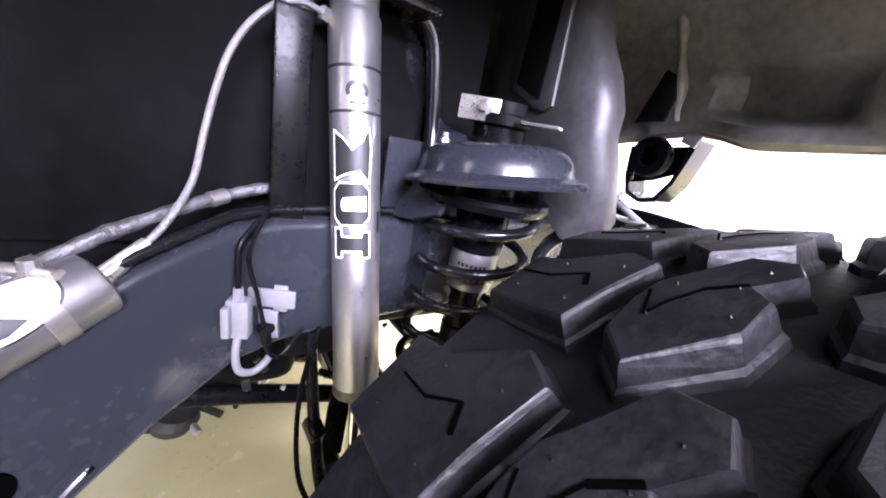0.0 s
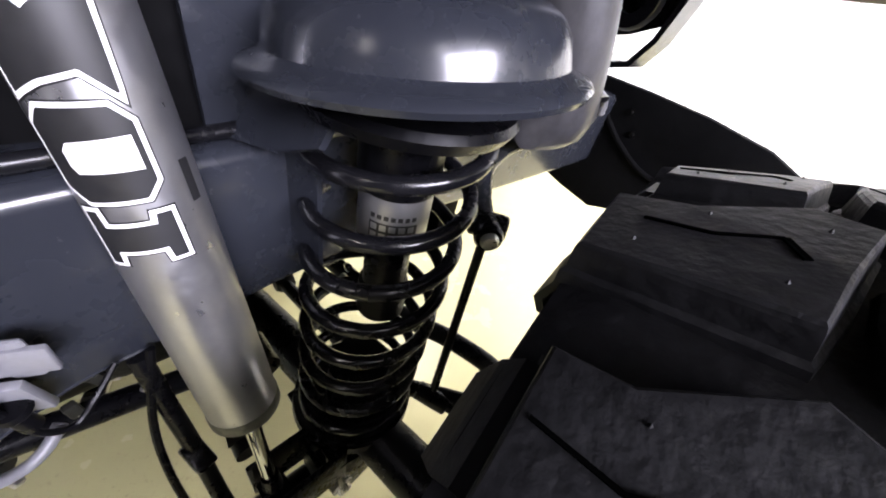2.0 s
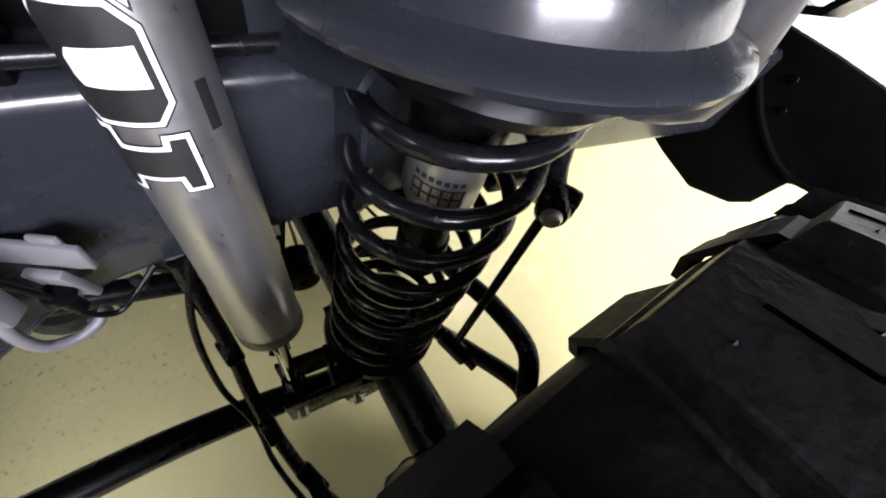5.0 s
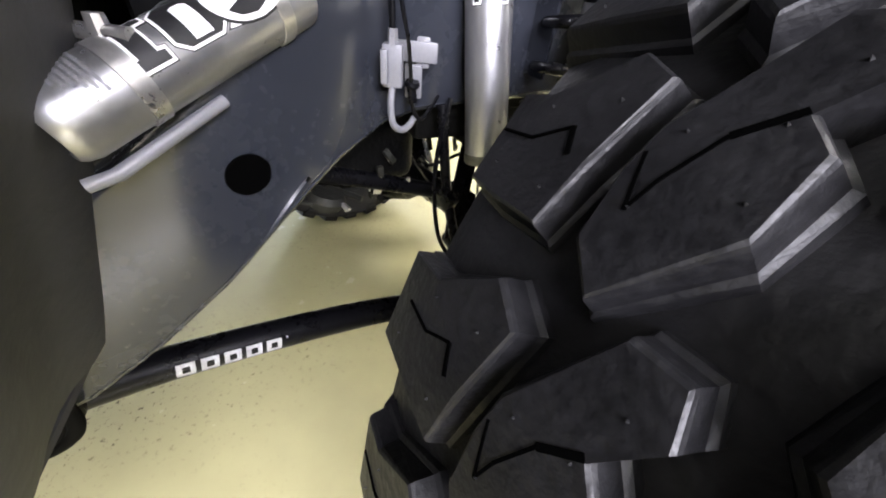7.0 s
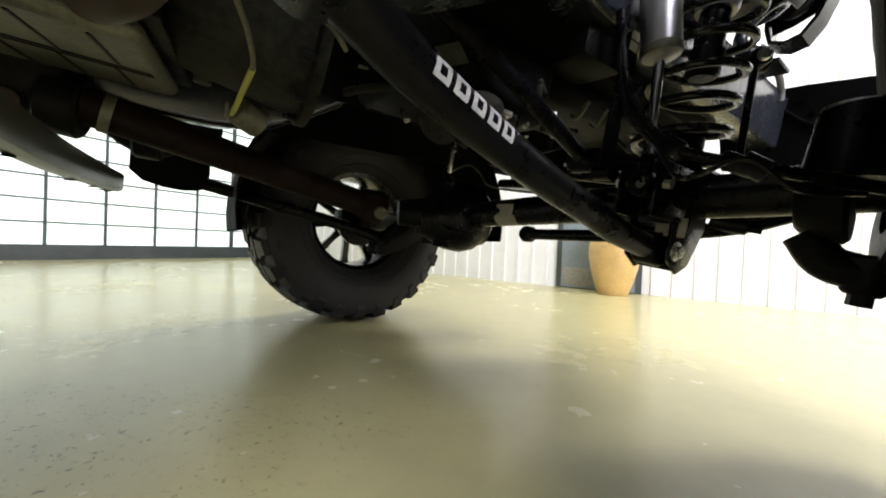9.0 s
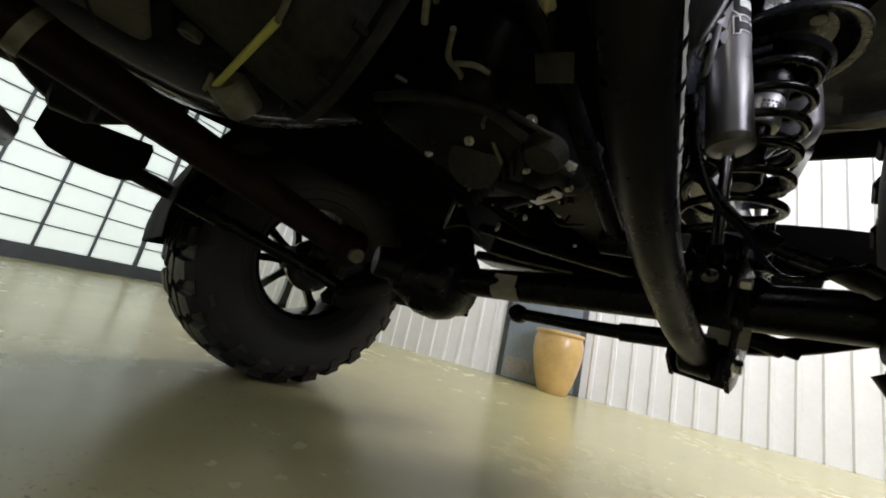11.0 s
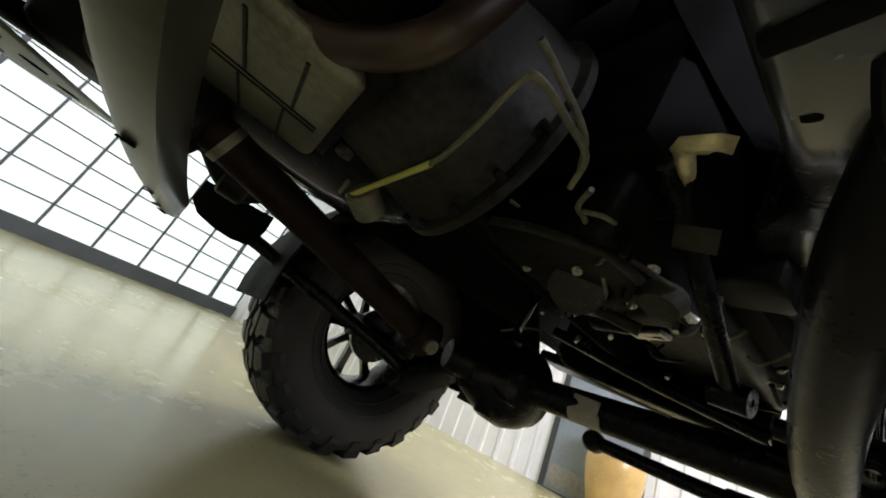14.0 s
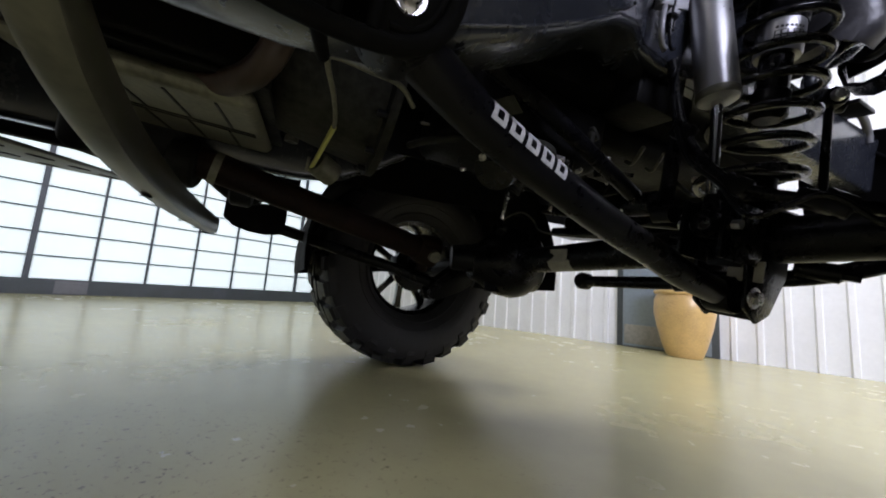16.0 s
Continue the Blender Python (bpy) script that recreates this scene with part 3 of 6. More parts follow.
# oval hole in the rail: a flat disc with its inner shade painted black
hole_n = Vector((0.89, 0.45, 0)).normalized()
hole_at = Vector((interp(-0.398, RY, RX) + 0.001, -0.398, 0.766))
part("hole", moved(lathe([(0, 0), (0.023, 0), (0.023, 0.0025), (0, 0.0025)], 32), frame_along(hole_at, hole_at + hole_n) @ Matrix.Diagonal((1, 0.92, 1, 1))), HOLE_SHADE, rail, "round access hole, its shade painted as a black disc")

# embossed slot near the lower edge, weld seams and plugs on the rail
def on_rail(y, z, out=0.0015):
    return (interp(y, RY, RX) + out, y, z)


part("slot", sweep([on_rail(-0.392, 0.694), on_rail(-0.372, 0.713), on_rail(-0.350, 0.733), on_rail(-0.340, 0.741)], [0.002, 0.0045, 0.0045, 0.002], 8), FRAME, rail, "raised embossed slot")
# uncut slot end, its shade painted
part("slot_hole", sweep([on_rail(-0.343, 0.739, 0.005), on_rail(-0.339, 0.742, 0.005)], 0.002, 8), HOLE_SHADE, rail)
part("weld_seam", sweep([on_rail(-0.60 + 0.012 * k, interp(-0.60 + 0.012 * k, RY, RB) + 0.010, -0.001) for k in range(45)], [0.0016 + 0.0005 * math.sin(2.3 * k) for k in range(45)], 6), FRAME, rail, "thin weld seam")
# ---- suspension of the near corner ----
def on_round(a, b, r, outline_sets, mat, name, parent, label="", turn=0.0, columns=44, lift=0.0007):
    """Flat print wrapped on a round bar from a to b. Outlines in (arc, height) metres; holes by the even-odd rule; turn: degrees round it."""
    bm = bmesh.new()
    m = frame_along(a, b)
    flat = [p for o in outline_sets for p in o]
    lo, hi = min(p[0] for p in flat), max(p[0] for p in flat)

    def cuts(x):
        out = []
        for o in outline_sets:
            for (x0, y0), (x1, y1) in zip(o, o[1:] + o[:1]):
                if (x0 <= x) != (x1 <= x):
                    out.append(y0 + (y1 - y0) * (x - x0) / (x1 - x0))
        return sorted(out)

    def point(x, h):
        t = radians(turn) + x / r
        return m @ Vector(((r + lift) * math.cos(t), (r + lift) * math.sin(t), h))
    for k in range(columns):
        x0, x1 = lo + (hi - lo) * k / columns, lo + (hi - lo) * (k + 1) / columns
        c0, c1, cm = cuts(x0 + 1e-6), cuts(x1 - 1e-6), cuts((x0 + x1) / 2)
        if len(c0) != len(cm):
            c0 = cm
        if len(c1) != len(cm):
            c1 = cm
        for i in range(0, len(cm) - 1, 2):
            bm.faces.new([bm.verts.new(point(*q)) for q in ((x0, c0[i]), (x1, c1[i]), (x1, c1[i + 1]), (x0, c0[i + 1]))])
    bmesh.ops.remove_doubles(bm, verts=bm.verts[:], dist=1e-5)
    return part(name, bm, mat, parent, label, smooth=False)


def grown(outline, d):
    """An outline pushed outwards from its own middle line by d."""
    n = len(outline)
    area = sum(outline[i][0] * outline[(i + 1) % n][1] - outline[(i + 1) % n][0] * outline[i][1] for i in range(n))
    s = 1 if area > 0 else -1
    out = []
    for i in range(n):
        p, q, r = Vector(outline[i - 1]), Vector(outline[i]), Vector(outline[(i + 1) % n])
        e, f = (q - p).normalized(), (r - q).normalized()
        a, b = Vector((e.y, -e.x)) * s, Vector((f.y, -f.x)) * s
        m = (a + b)
        m = m / max(0.35, m.length_squared / 2) if m.length > 1e-6 else a
        out.append(tuple(q + m * d))
    return out


# emblem of three dark blocks with pale borders; arc to the right, height upwards, turned on its side
BLOCK_1 = [(-0.019, 0.000), (-0.019, 0.034), (-0.012, 0.034), (-0.012, 0.024), (0.013, 0.024), (0.013, 0.030), (0.021, 0.030), (0.021, 0.000), (0.013, 0.000), (0.013, 0.008), (-0.012, 0.008), (-0.012, 0.000)]
BLOCK_2 = [(-0.012, 0.040), (-0.020, 0.049), (-0.020, 0.080), (-0.013, 0.088), (0.014, 0.088), (0.021, 0.080), (0.021, 0.049), (0.014, 0.040)]
BLOCK_3 = [(-0.019, 0.094), (-0.019, 0.146), (-0.008, 0.138), (0.002, 0.126), (0.014, 0.136), (0.021, 0.152), (0.023, 0.130), (0.021, 0.092), (0.010, 0.104), (-0.006, 0.100)]
WINDOW_2 = [(-0.009, 0.056), (-0.011, 0.060), (-0.011, 0.068), (-0.008, 0.072), (0.018, 0.074), (0.018, 0.056)]


def emblem(a, b, r, height, turn, parent, size=1.0, flip=False):
    for blk in (BLOCK_1, BLOCK_2, BLOCK_3):
        o = [(-x * size if flip else x * size, (height - y * size) if flip else height + y * size) for x, y in blk]
        on_round(a, b, r, [grown(o, 0.0034 * size)], INK, "emblem_outline", parent, "thin dark outline of the emblem", turn, lift=0.0005)
        on_round(a, b, r, [grown(o, 0.0025 * size)], WHITE, "emblem_border", parent, "white border of the emblem", turn, lift=0.0009)
        on_round(a, b, r, [o], INK, "emblem_block", parent, "black emblem block", turn, lift=0.0013)
    o = [(-x * size if flip else x * size, (height - y * size) if flip else height + y * size) for x, y in WINDOW_2]
    on_round(a, b, r, [o], WHITE, "emblem_window", parent, "white window of the emblem", turn, lift=0.0017)


SA, SB = Vector((0.400, -0.074, 0.716)), Vector((0.312, -0.095, 1.172))


def shock_absorber(side):
    def P(v):
        v = Vector(v)
        return Vector((0.09 + side * (v.x - 0.09), v.y, v.z))
    a, b = P(SA), P(SB)
    d = (b - a).normalized()
    s = thing("shock_absorber", "silver aluminium shock absorber with dark emblem blocks" if side > 0 else "silver aluminium shock absorber on the far side of the axle", "shock absorber", tuple(a))
    R = 0.0315
    body = part("body", moved(lathe([(0, 0.001), (R - 0.006, 0.0), (R - 0.001, 0.003), (R, 0.008), (R, 0.488), (R - 0.002, 0.492), (R - 0.003, 0.494), (R - 0.003, 0.500), (R - 0.004, 0.506), (0, 0.506)], 56), frame_along(a, b)), ALU, s, "brushed silver cylinder")
    part("top_cap", moved(lathe([(0, 0.502), (0.0285, 0.502), (0.0295, 0.506), (0.0295, 0.515), (0.027, 0.519), (0.023, 0.520), (0.023, 0.526), (0.0, 0.526)], 48), frame_along(a, b)), ALU, s, "silver screwed cap")
    part("top_bush", moved(lathe([(0, 0.524), (0.020, 0.524), (0.022, 0.530), (0.020, 0.540), (0.014, 0.545), (0.009, 0.557), (0, 0.557)], 32), frame_along(a, b)), BLACK, s, "black rubber bush")
    part("end_ring", moved(lathe([(R + 0.0002, 0.001), (R + 0.0012, 0.003), (R + 0.0012, 0.014), (R + 0.0002, 0.016)], 48), frame_along(a, b)), CAST, body)
    foot = P((0.418, -0.074, 0.500))
    part("piston_rod", rod(a + d * 0.01, foot, 0.0085, segments=20), CHROME, s, "bright chrome rod")
    part("lower_eye", join(moved(lathe([(0.011, -0.017), (0.021, -0.017), (0.022, -0.014), (0.022, 0.014), (0.021, 0.017), (0.011, 0.017)], 28, True), Matrix.Translation(foot) @ Matrix.Rotation(radians(90), 4, "X")),
                           rod(foot + Vector((0, 0, 0.018)), foot + Vector((-0.004, 0, 0.05)), 0.013, 0.011)), BLACK, s)
    if side > 0:
        for h in (0.378, 0.428):
            part("band", moved(lathe([(R + 0.0004, h), (R + 0.0008, h + 0.0003), (R + 0.0008, h + 0.0030), (R + 0.0004, h + 0.0033)], 56), frame_along(a, b)), INK, body, "thin dark ring")
        emblem(a, b, R, 0.205, TURN_SHOCK, s, 1.03)
        arc = [(0.008 + 0.013 * math.cos(t), 0.402 + 0.012 * math.sin(t)) for t in [radians(x) for x in range(-30, 211, 15)]]
        arc += [(0.008 + 0.008 * math.cos(t), 0.402 + 0.007 * math.sin(t)) for t in [radians(x) for x in range(210, -31, -15)]]
        on_round(a, b, R, [arc], INK, "round_mark", s, "small dark arch mark", TURN_SHOCK)
        on_round(a, b, R, [[(0.005, 0.396), (0.005, 0.410), (0.011, 0.410), (0.011, 0.396)]], INK, "round_mark", s, "", TURN_SHOCK, 8)
        on_round(a, b, R, [[(0.0, 0.3875), (0.0, 0.3905), (0.017, 0.3905), (0.017, 0.3875)]], INK, "lettering_bar", s, "", TURN_SHOCK, 12)
        on_round(a, b, R, [[(-0.024, 0.27), (-0.024, 0.32), (-0.0225, 0.32), (-0.0225, 0.27)]], INK, "lettering_bar", s, "", TURN_SHOCK, 4)
        on_round(a, b, R, [[(0.036, 0.235), (0.036, 0.262), (0.043, 0.262), (0.043, 0.235)]], INK, "lettering_bar", s, "", TURN_SHOCK, 8)
    return s


# the print looks to the outer rear: find the turn that faces that way
_m = frame_along(SA, SB).to_3x3()
_want = Vector((0.62, -0.32, 0.0))
TURN_SHOCK = max(range(0, 360, 2), key=lambda k: (_m @ Vector((math.cos(radians(k)), math.sin(radians(k)), 0))).dot(_want))
shock_near = shock_absorber(1)
shock_absorber(-1)

# braided hose from the shock to its reservoir
hose = thing("reservoir_hose", "braided grey hose arching from the shock to its reservoir", "hose", (0.35, -0.12, 1.16))
part("hose", sweep(spline([(0.312, -0.132, 1.190), (0.316, -0.156, 1.193), (0.322, -0.182, 1.182), (0.328, -0.206, 1.158), (0.334, -0.225, 1.125), (0.341, -0.238, 1.085), (0.348, -0.248, 1.045), (0.360, -0.258, 1.000), (0.376, -0.276, 0.965), (0.394, -0.298, 0.938)]), 0.0036, 14), HOSE, hose)
part("fitting", rod((0.305, -0.105, 1.185), (0.313, -0.136, 1.190), 0.0085, 0.0085, 6), STEEL, hose, "bright hose fitting")
part("fitting", rod((0.390, -0.293, 0.944), (0.412, -0.322, 0.920), 0.006, 0.009, 18), STEEL, hose, "bright hose fitting")

# remote reservoir on the rail
E1, E2 = Vector((0.412, -0.322, 0.918)), Vector((0.534, -0.500, 0.840))
RR = 0.0285
res = thing("shock_reservoir", "silver shock reservoir clamped to the frame rail with steel straps", "reservoir", tuple((E1 + E2) / 2))
L = (E2 - E1).length
res_body = part("body", moved(lathe([(0, 0.001), (RR - 0.008, 0), (RR - 0.001, 0.003), (RR, 0.007), (RR, L - 0.012), (RR - 0.002, L - 0.004), (RR - 0.005, L), (RR - 0.008, L), (RR - 0.009, L - 0.012), (0, L - 0.014)], 56), frame_along(E1, E2)), ALU, res, "satin silver cylinder")
part("end_cap", moved(lathe([(0, L - 0.006), (0.012, L - 0.006), (0.024, L - 0.009), (RR - 0.009, L - 0.0085), (RR - 0.009, L - 0.013), (0, L - 0.013)], 40), frame_along(E1, E2)), BLACK, res, "black end cap")
part("valve", moved(lathe([(0, L - 0.006), (0.006, L - 0.006), (0.006, L - 0.002), (0.003, L + 0.001), (0, L + 0.001)], 16), frame_along(E1, E2)), STEEL, res)
_m = frame_along(E1, E2).to_3x3()
TURN_RES = max(range(0, 360, 2), key=lambda k: (_m @ Vector((math.cos(radians(k)), math.sin(radians(k)), 0))).dot(Vector((0.75, -0.25, 0.55))))
emblem(E1, E2, RR, 0.168, TURN_RES, res, 0.86, True)
oval = [(0.022 * math.cos(t), 0.062 + 0.036 * math.sin(t)) for t in [2 * math.pi * k / 28 for k in range(28)]]
on_round(E1, E2, RR, [grown(oval, 0.002)], INK, "emblem_outline", res, "dark outline of the oval emblem", TURN_RES, lift=0.0010)
on_round(E1, E2, RR, [oval], WHITE, "emblem_oval", res, "white oval emblem", TURN_RES, lift=0.0016)
for shape in ([(-0.014, 0.050), (-0.004, 0.062), (-0.010, 0.086), (-0.016, 0.078), (-0.018, 0.064)], [(0.002, 0.052), (0.010, 0.066), (0.006, 0.084), (0.001, 0.078), (0.003, 0.066)]):
    on_round(E1, E2, RR, [shape], INK, "emblem_block", res, "black stroke of the oval emblem", TURN_RES, 16, 0.0022)
for k in range(6):
    on_round(E1, E2, RR, [[(-0.022 + 0.003 * k, 0.186 + 0.0042 * k), (-0.022 + 0.003 * k, 0.1885 + 0.0042 * k), (0.020, 0.1885 + 0.0042 * k), (0.020, 0.186 + 0.0042 * k)]], GREYPLASTIC, "lettering_bar", res, "", TURN_RES + 10, 12)
up = _m @ Vector((math.cos(radians(TURN_RES)), math.sin(radians(TURN_RES)), 0))
dirn = (E2 - E1).normalized()
for k, h in enumerate((0.040, 0.170)):
    strap = part("strap", moved(lathe([(RR + 0.0002, h - 0.007), (RR + 0.0016, h - 0.0066), (RR + 0.0016, h + 0.0066), (RR + 0.0002, h + 0.007)], 48), frame_along(E1, E2)), STEEL, res, "bright steel band clamp")
    top = E1 + dirn * h + Vector((-0.10, -0.10, 0.99)).normalized() * (RR + 0.003)
    part("clamp_screw", join(rod(top - Vector((0.010, 0.018, 0)), top + Vector((0.010, 0.018, 0.0)), 0.0052), rod(top - Vector((0, 0, 0.004)), top + Vector((0, 0, 0.011)), 0.0075, 0.006, 8)), STEEL, strap)
# bracket bar under the reservoir
part("bracket_bar", sweep([tuple(E1 + dirn * 0.10 + Vector((0.008, 0.0, -0.045))), tuple(E1 + dirn * 0.20 + Vector((0.008, 0.0, -0.047))), tuple(E1 + dirn * 0.225 + Vector((0.0, 0.0, -0.043)))], 0.0055, 12), GREYPLASTIC, res, "pale bracket rod")

# ---- spring, bump stop and spring seat ----
CX, CY = 0.386, 0.100
coil = thing("coil_spring", "glossy black coil spring between its seat and the axle", "coil spring", (CX, CY, 0.55))
turns, pts = 8.2, []
for k in range(0, 329):
    t = k / 328
    a = 2 * math.pi * turns * t + 2.2
    r = 0.078
    pts.append((CX - 0.010 * (1 - t) + r * math.cos(a), CY - 0.020 * (1 - t) + r * math.sin(a), 0.535 + 0.475 * t))
part("wire", sweep(pts, 0.0082, 10), GLOSS, coil)
part("isolator", moved(lathe([(0.060, 1.018), (0.090, 1.018), (0.094, 1.012), (0.088, 1.002), (0.062, 1.004)], 44, True), pose(CX, CY, 0)), BLACK, coil, "black rubber isolator ring")
part("lower_isolator", moved(lathe([(0.062, 0.536), (0.088, 0.538), (0.092, 0.544), (0.086, 0.550), (0.064, 0.548)], 44, True), pose(CX - 0.010, CY - 0.020, 0)), BLACK, coil)
bump = thing("bump_stop", "black bump stop with a silver labelled can inside the spring", "bump stop", (CX, CY, 0.9))
part("tube", moved(lathe([(0.0, 1.03), (0.040, 1.03), (0.040, 0.935), (0.038, 0.93), (0, 0.93)], 40), pose(CX, CY, 0)), BLACK, bump)
can = part("can", moved(lathe([(0, 0.932), (0.036, 0.932), (0.037, 0.928), (0.037, 0.874), (0.035, 0.868), (0, 0.868)], 44), pose(CX, CY, 0)), ALU, bump, "silver can with a black label")
part("collar", moved(lathe([(0, 0.869), (0.026, 0.869), (0.026, 0.80), (0.030, 0.796), (0.030, 0.75), (0.022, 0.742), (0, 0.742)], 36), pose(CX, CY, 0)), BLACK, bump)
part("lower_pad", moved(lathe([(0, 0.62), (0.045, 0.62), (0.045, 0.60), (0.05, 0.56), (0.05, 0.53), (0, 0.53)], 36), pose(CX - 0.008, CY - 0.016, 0)), BLACK, bump)
_a, _b = Vector((CX, CY, 0.868)), Vector((CX, CY, 0.932))
_m = frame_along(_a, _b).to_3x3()
TURN_CAN = max(range(0, 360, 2), key=lambda k: (_m @ Vector((math.cos(radians(k)), math.sin(radians(k)), 0))).dot(Vector((0.75, -0.62, 0))))
on_round(_a, _b, 0.037, [[(-0.024, 0.016), (-0.024, 0.036), (0.024, 0.036), (0.024, 0.016)]], INK, "label", can, "black label block", TURN_CAN)
for k in range(5):
    for j, h in enumerate((0.0175, 0.0275)):
        on_round(_a, _b, 0.037, [[(-0.022 + 0.009 * k, h), (-0.022 + 0.009 * k, h + 0.007), (-0.0155 + 0.009 * k, h + 0.007), (-0.0155 + 0.009 * k, h)]], ALU, "lettering_bar", can, "", TURN_CAN, 4, 0.0012)
for k in range(7):
    on_round(_a, _b, 0.037, [[(-0.023 + 0.0067 * k, 0.040), (-0.023 + 0.0067 * k, 0.045), (-0.0185 + 0.0067 * k, 0.045), (-0.0185 + 0.0067 * k, 0.040)]], INK, "lettering_bar", can, "", TURN_CAN, 4)

# the bucket hangs level in the leaning car axes
LEVEL = Matrix.Translation((CX + 0.008, CY, 1.030)) @ Vector((0, 0, 1)).rotation_difference(CAR.to_3x3().inverted() @ Vector((0, 0, 1))).to_matrix().to_4x4()
seat = thing("spring_seat", "rounded blue-black pressed-steel spring bucket on the frame", "spring seat", (CX, CY, 1.03))
part("cup", moved(lathe([(0.0, 0.050), (0.058, 0.050), (0.078, 0.048), (0.090, 0.041), (0.0965, 0.031), (0.099, 0.022), (0.1005, 0.0155), (0.107, 0.0115), (0.1145, 0.0095), (0.117, 0.006), (0.1155, 0.0025), (0.110, 0.002), (0.102, 0.005), (0.094, 0.020), (0.078, 0.036), (0.0, 0.042)], 64), LEVEL @ Matrix.Diagonal((1.10, 1.10, 1.12, 1))), FRAME, seat, "domed steel cup with a rolled lip")
# the web that joins the bucket to the rail and the hoop
part("web", skin([[(0.315, -0.02, 0.96), (0.312, 0.02, 1.02), (0.308, 0.035, 1.075), (0.300, 0.035, 1.12)], [(0.355, -0.005, 0.965), (0.350, 0.025, 1.02), (0.345, 0.04, 1.072), (0.32, 0.045, 1.10)], [(0.40, 0.01, 0.985), (0.40, 0.035, 1.03), (0.395, 0.05, 1.073), (0.36, 0.06, 1.09)]], thick=0.006), FRAME, seat)
part("inner_bracket", skin([[(0.30, y, z) for z in (0.80, 0.88, 0.96, 1.07)] for y in (-0.03, 0.05, 0.15, 0.23)] , thick=0.008), FRAME, seat)
part("side_web", skin([[(0.305, 0.015, z), (0.36, 0.030, z - 0.004)] for z in (0.83, 0.90, 0.96, 1.01)], thick=0.006), FRAME, seat)
# fittings on the bucket
top_z = 1.078
part("bump_collar", moved(lathe([(0, 0), (0.045, 0), (0.045, 0.012), (0.036, 0.014), (0.036, 0.03), (0.043, 0.034), (0.043, 0.046), (0.03, 0.05), (0.03, 0.064), (0.0, 0.064)], 40), pose(CX - 0.004, CY, top_z)), BLACK, seat)
part("clip_bracket", join(moved(prism([(-0.05, -0.016), (0.012, -0.020), (0.03, -0.052), (0.075, -0.060), (0.080, -0.045), (0.045, 0.0), (0.012, 0.022), (-0.05, 0.018)], 0.004, 0.0012), pose(CX, CY, top_z + 0.038, 0, 0, 40)), moved(box(-0.035, -0.004, 0, 0.02, 0, 0.03, 0.0015), pose(CX + 0.004, CY - 0.040, top_z + 0.034, 0, 0, 40))), STEEL, seat, "bright zinc bracket")
part("clip_screw", bolt((CX + 0.006, CY - 0.043, top_z + 0.052), (CX + 0.10, CY - 0.16, top_z + 0.052), 0.007, 0.007), STEEL, seat)
for ax, ay in ((-0.036, -0.068), (0.062, -0.036), (0.02, 0.07)):
    part("stud_nut", join(bolt((CX + ax, CY + ay, top_z - 0.006), (CX + ax, CY + ay, top_z + 1), 0.008, 0.009), rod((CX + ax, CY + ay, top_z + 0.002), (CX + ax, CY + ay, top_z + 0.012), 0.0045)), STEEL, seat, "bright stud and nut")

# ---- shock hoop ----
hoop = thing("shock_hoop", "gloss black steel hoop that carries the shock top", "shock tower", (0.29, -0.06, 1.0))
part("tube", sweep(spline([(0.302, -0.160, 0.965), (0.298, -0.158, 1.06), (0.294, -0.156, 1.15), (0.288, -0.146, 1.205), (0.284, -0.110, 1.238), (0.282, -0.062, 1.246), (0.284, -0.014, 1.240), (0.290, 0.020, 1.210), (0.296, 0.032, 1.15), (0.302, 0.036, 1.09), (0.312, 0.034, 1.05)]), 0.0125, 16), GLOSS, hoop, "bent gloss black tube")
part("leg", box(0.318, -0.186, 0.862, 0.334, -0.146, 1.185, 0.004), BLACK, hoop, "flat black leg beside the shock")
part("back_plate", box(0.268, -0.155, 0.95, 0.276, 0.03, 1.235, 0.002), GLOSS, hoop, "black back plate")
part("top_plate", box(0.268, -0.13, 1.222, 0.345, 0.0, 1.230, 0.002), GLOSS, hoop)
# ---- axle, arms, steering ----
def mirror(p):
    return (0.18 - p[0], p[1], p[2])


axle = thing("front_axle", "black solid front axle with a cast differential and weld seams", "axle", (0.1, 0.03, 0.45))
AXLE_A, AXLE_B = Vector(loc(0.60, 0.066, 0.468)), Vector(loc(-0.90, -0.075, 0.452))


def on_axle(x, dy=0.0, dz=0.0):
    """A point of the axle's line at x."""
    return tuple(AXLE_A.lerp(AXLE_B, (AXLE_A.x - x) / (AXLE_A.x - AXLE_B.x)) + Vector((0, dy, dz)))


part("tube", rod(AXLE_A, AXLE_B, 0.040, segments=32), BLACK, axle, "black axle tube")
part("housing", moved(lathe([(0, -0.145), (0.05, -0.145), (0.062, -0.125), (0.080, -0.10), (0.112, -0.055), (0.128, 0.0), (0.124, 0.045), (0.112, 0.065), (0.112, 0.085), (0.095, 0.10), (0.05, 0.115), (0, 0.118)], 40), Matrix.Translation(on_axle(-0.285)) @ Matrix.Rotation(radians(-78), 4, "X") @ Matrix.Rotation(radians(8), 4, "Y")), BLACK, axle, "round cast differential housing")
for k in range(4):
    a = 0.6 + 0.75 * k
    part("rib", moved(box(-0.004, -0.10, 0.03, 0.004, 0.06, 0.118, 0.002), Matrix.Translation(on_axle(-0.285)) @ Matrix.Rotation(a + 1.4, 4, "Y")), BLACK, axle)
part("pinion_nose", rod(on_axle(-0.285, -0.06), on_axle(-0.33, -0.20, -0.01), 0.060, 0.043, 32, 0.004), BLACK, axle)
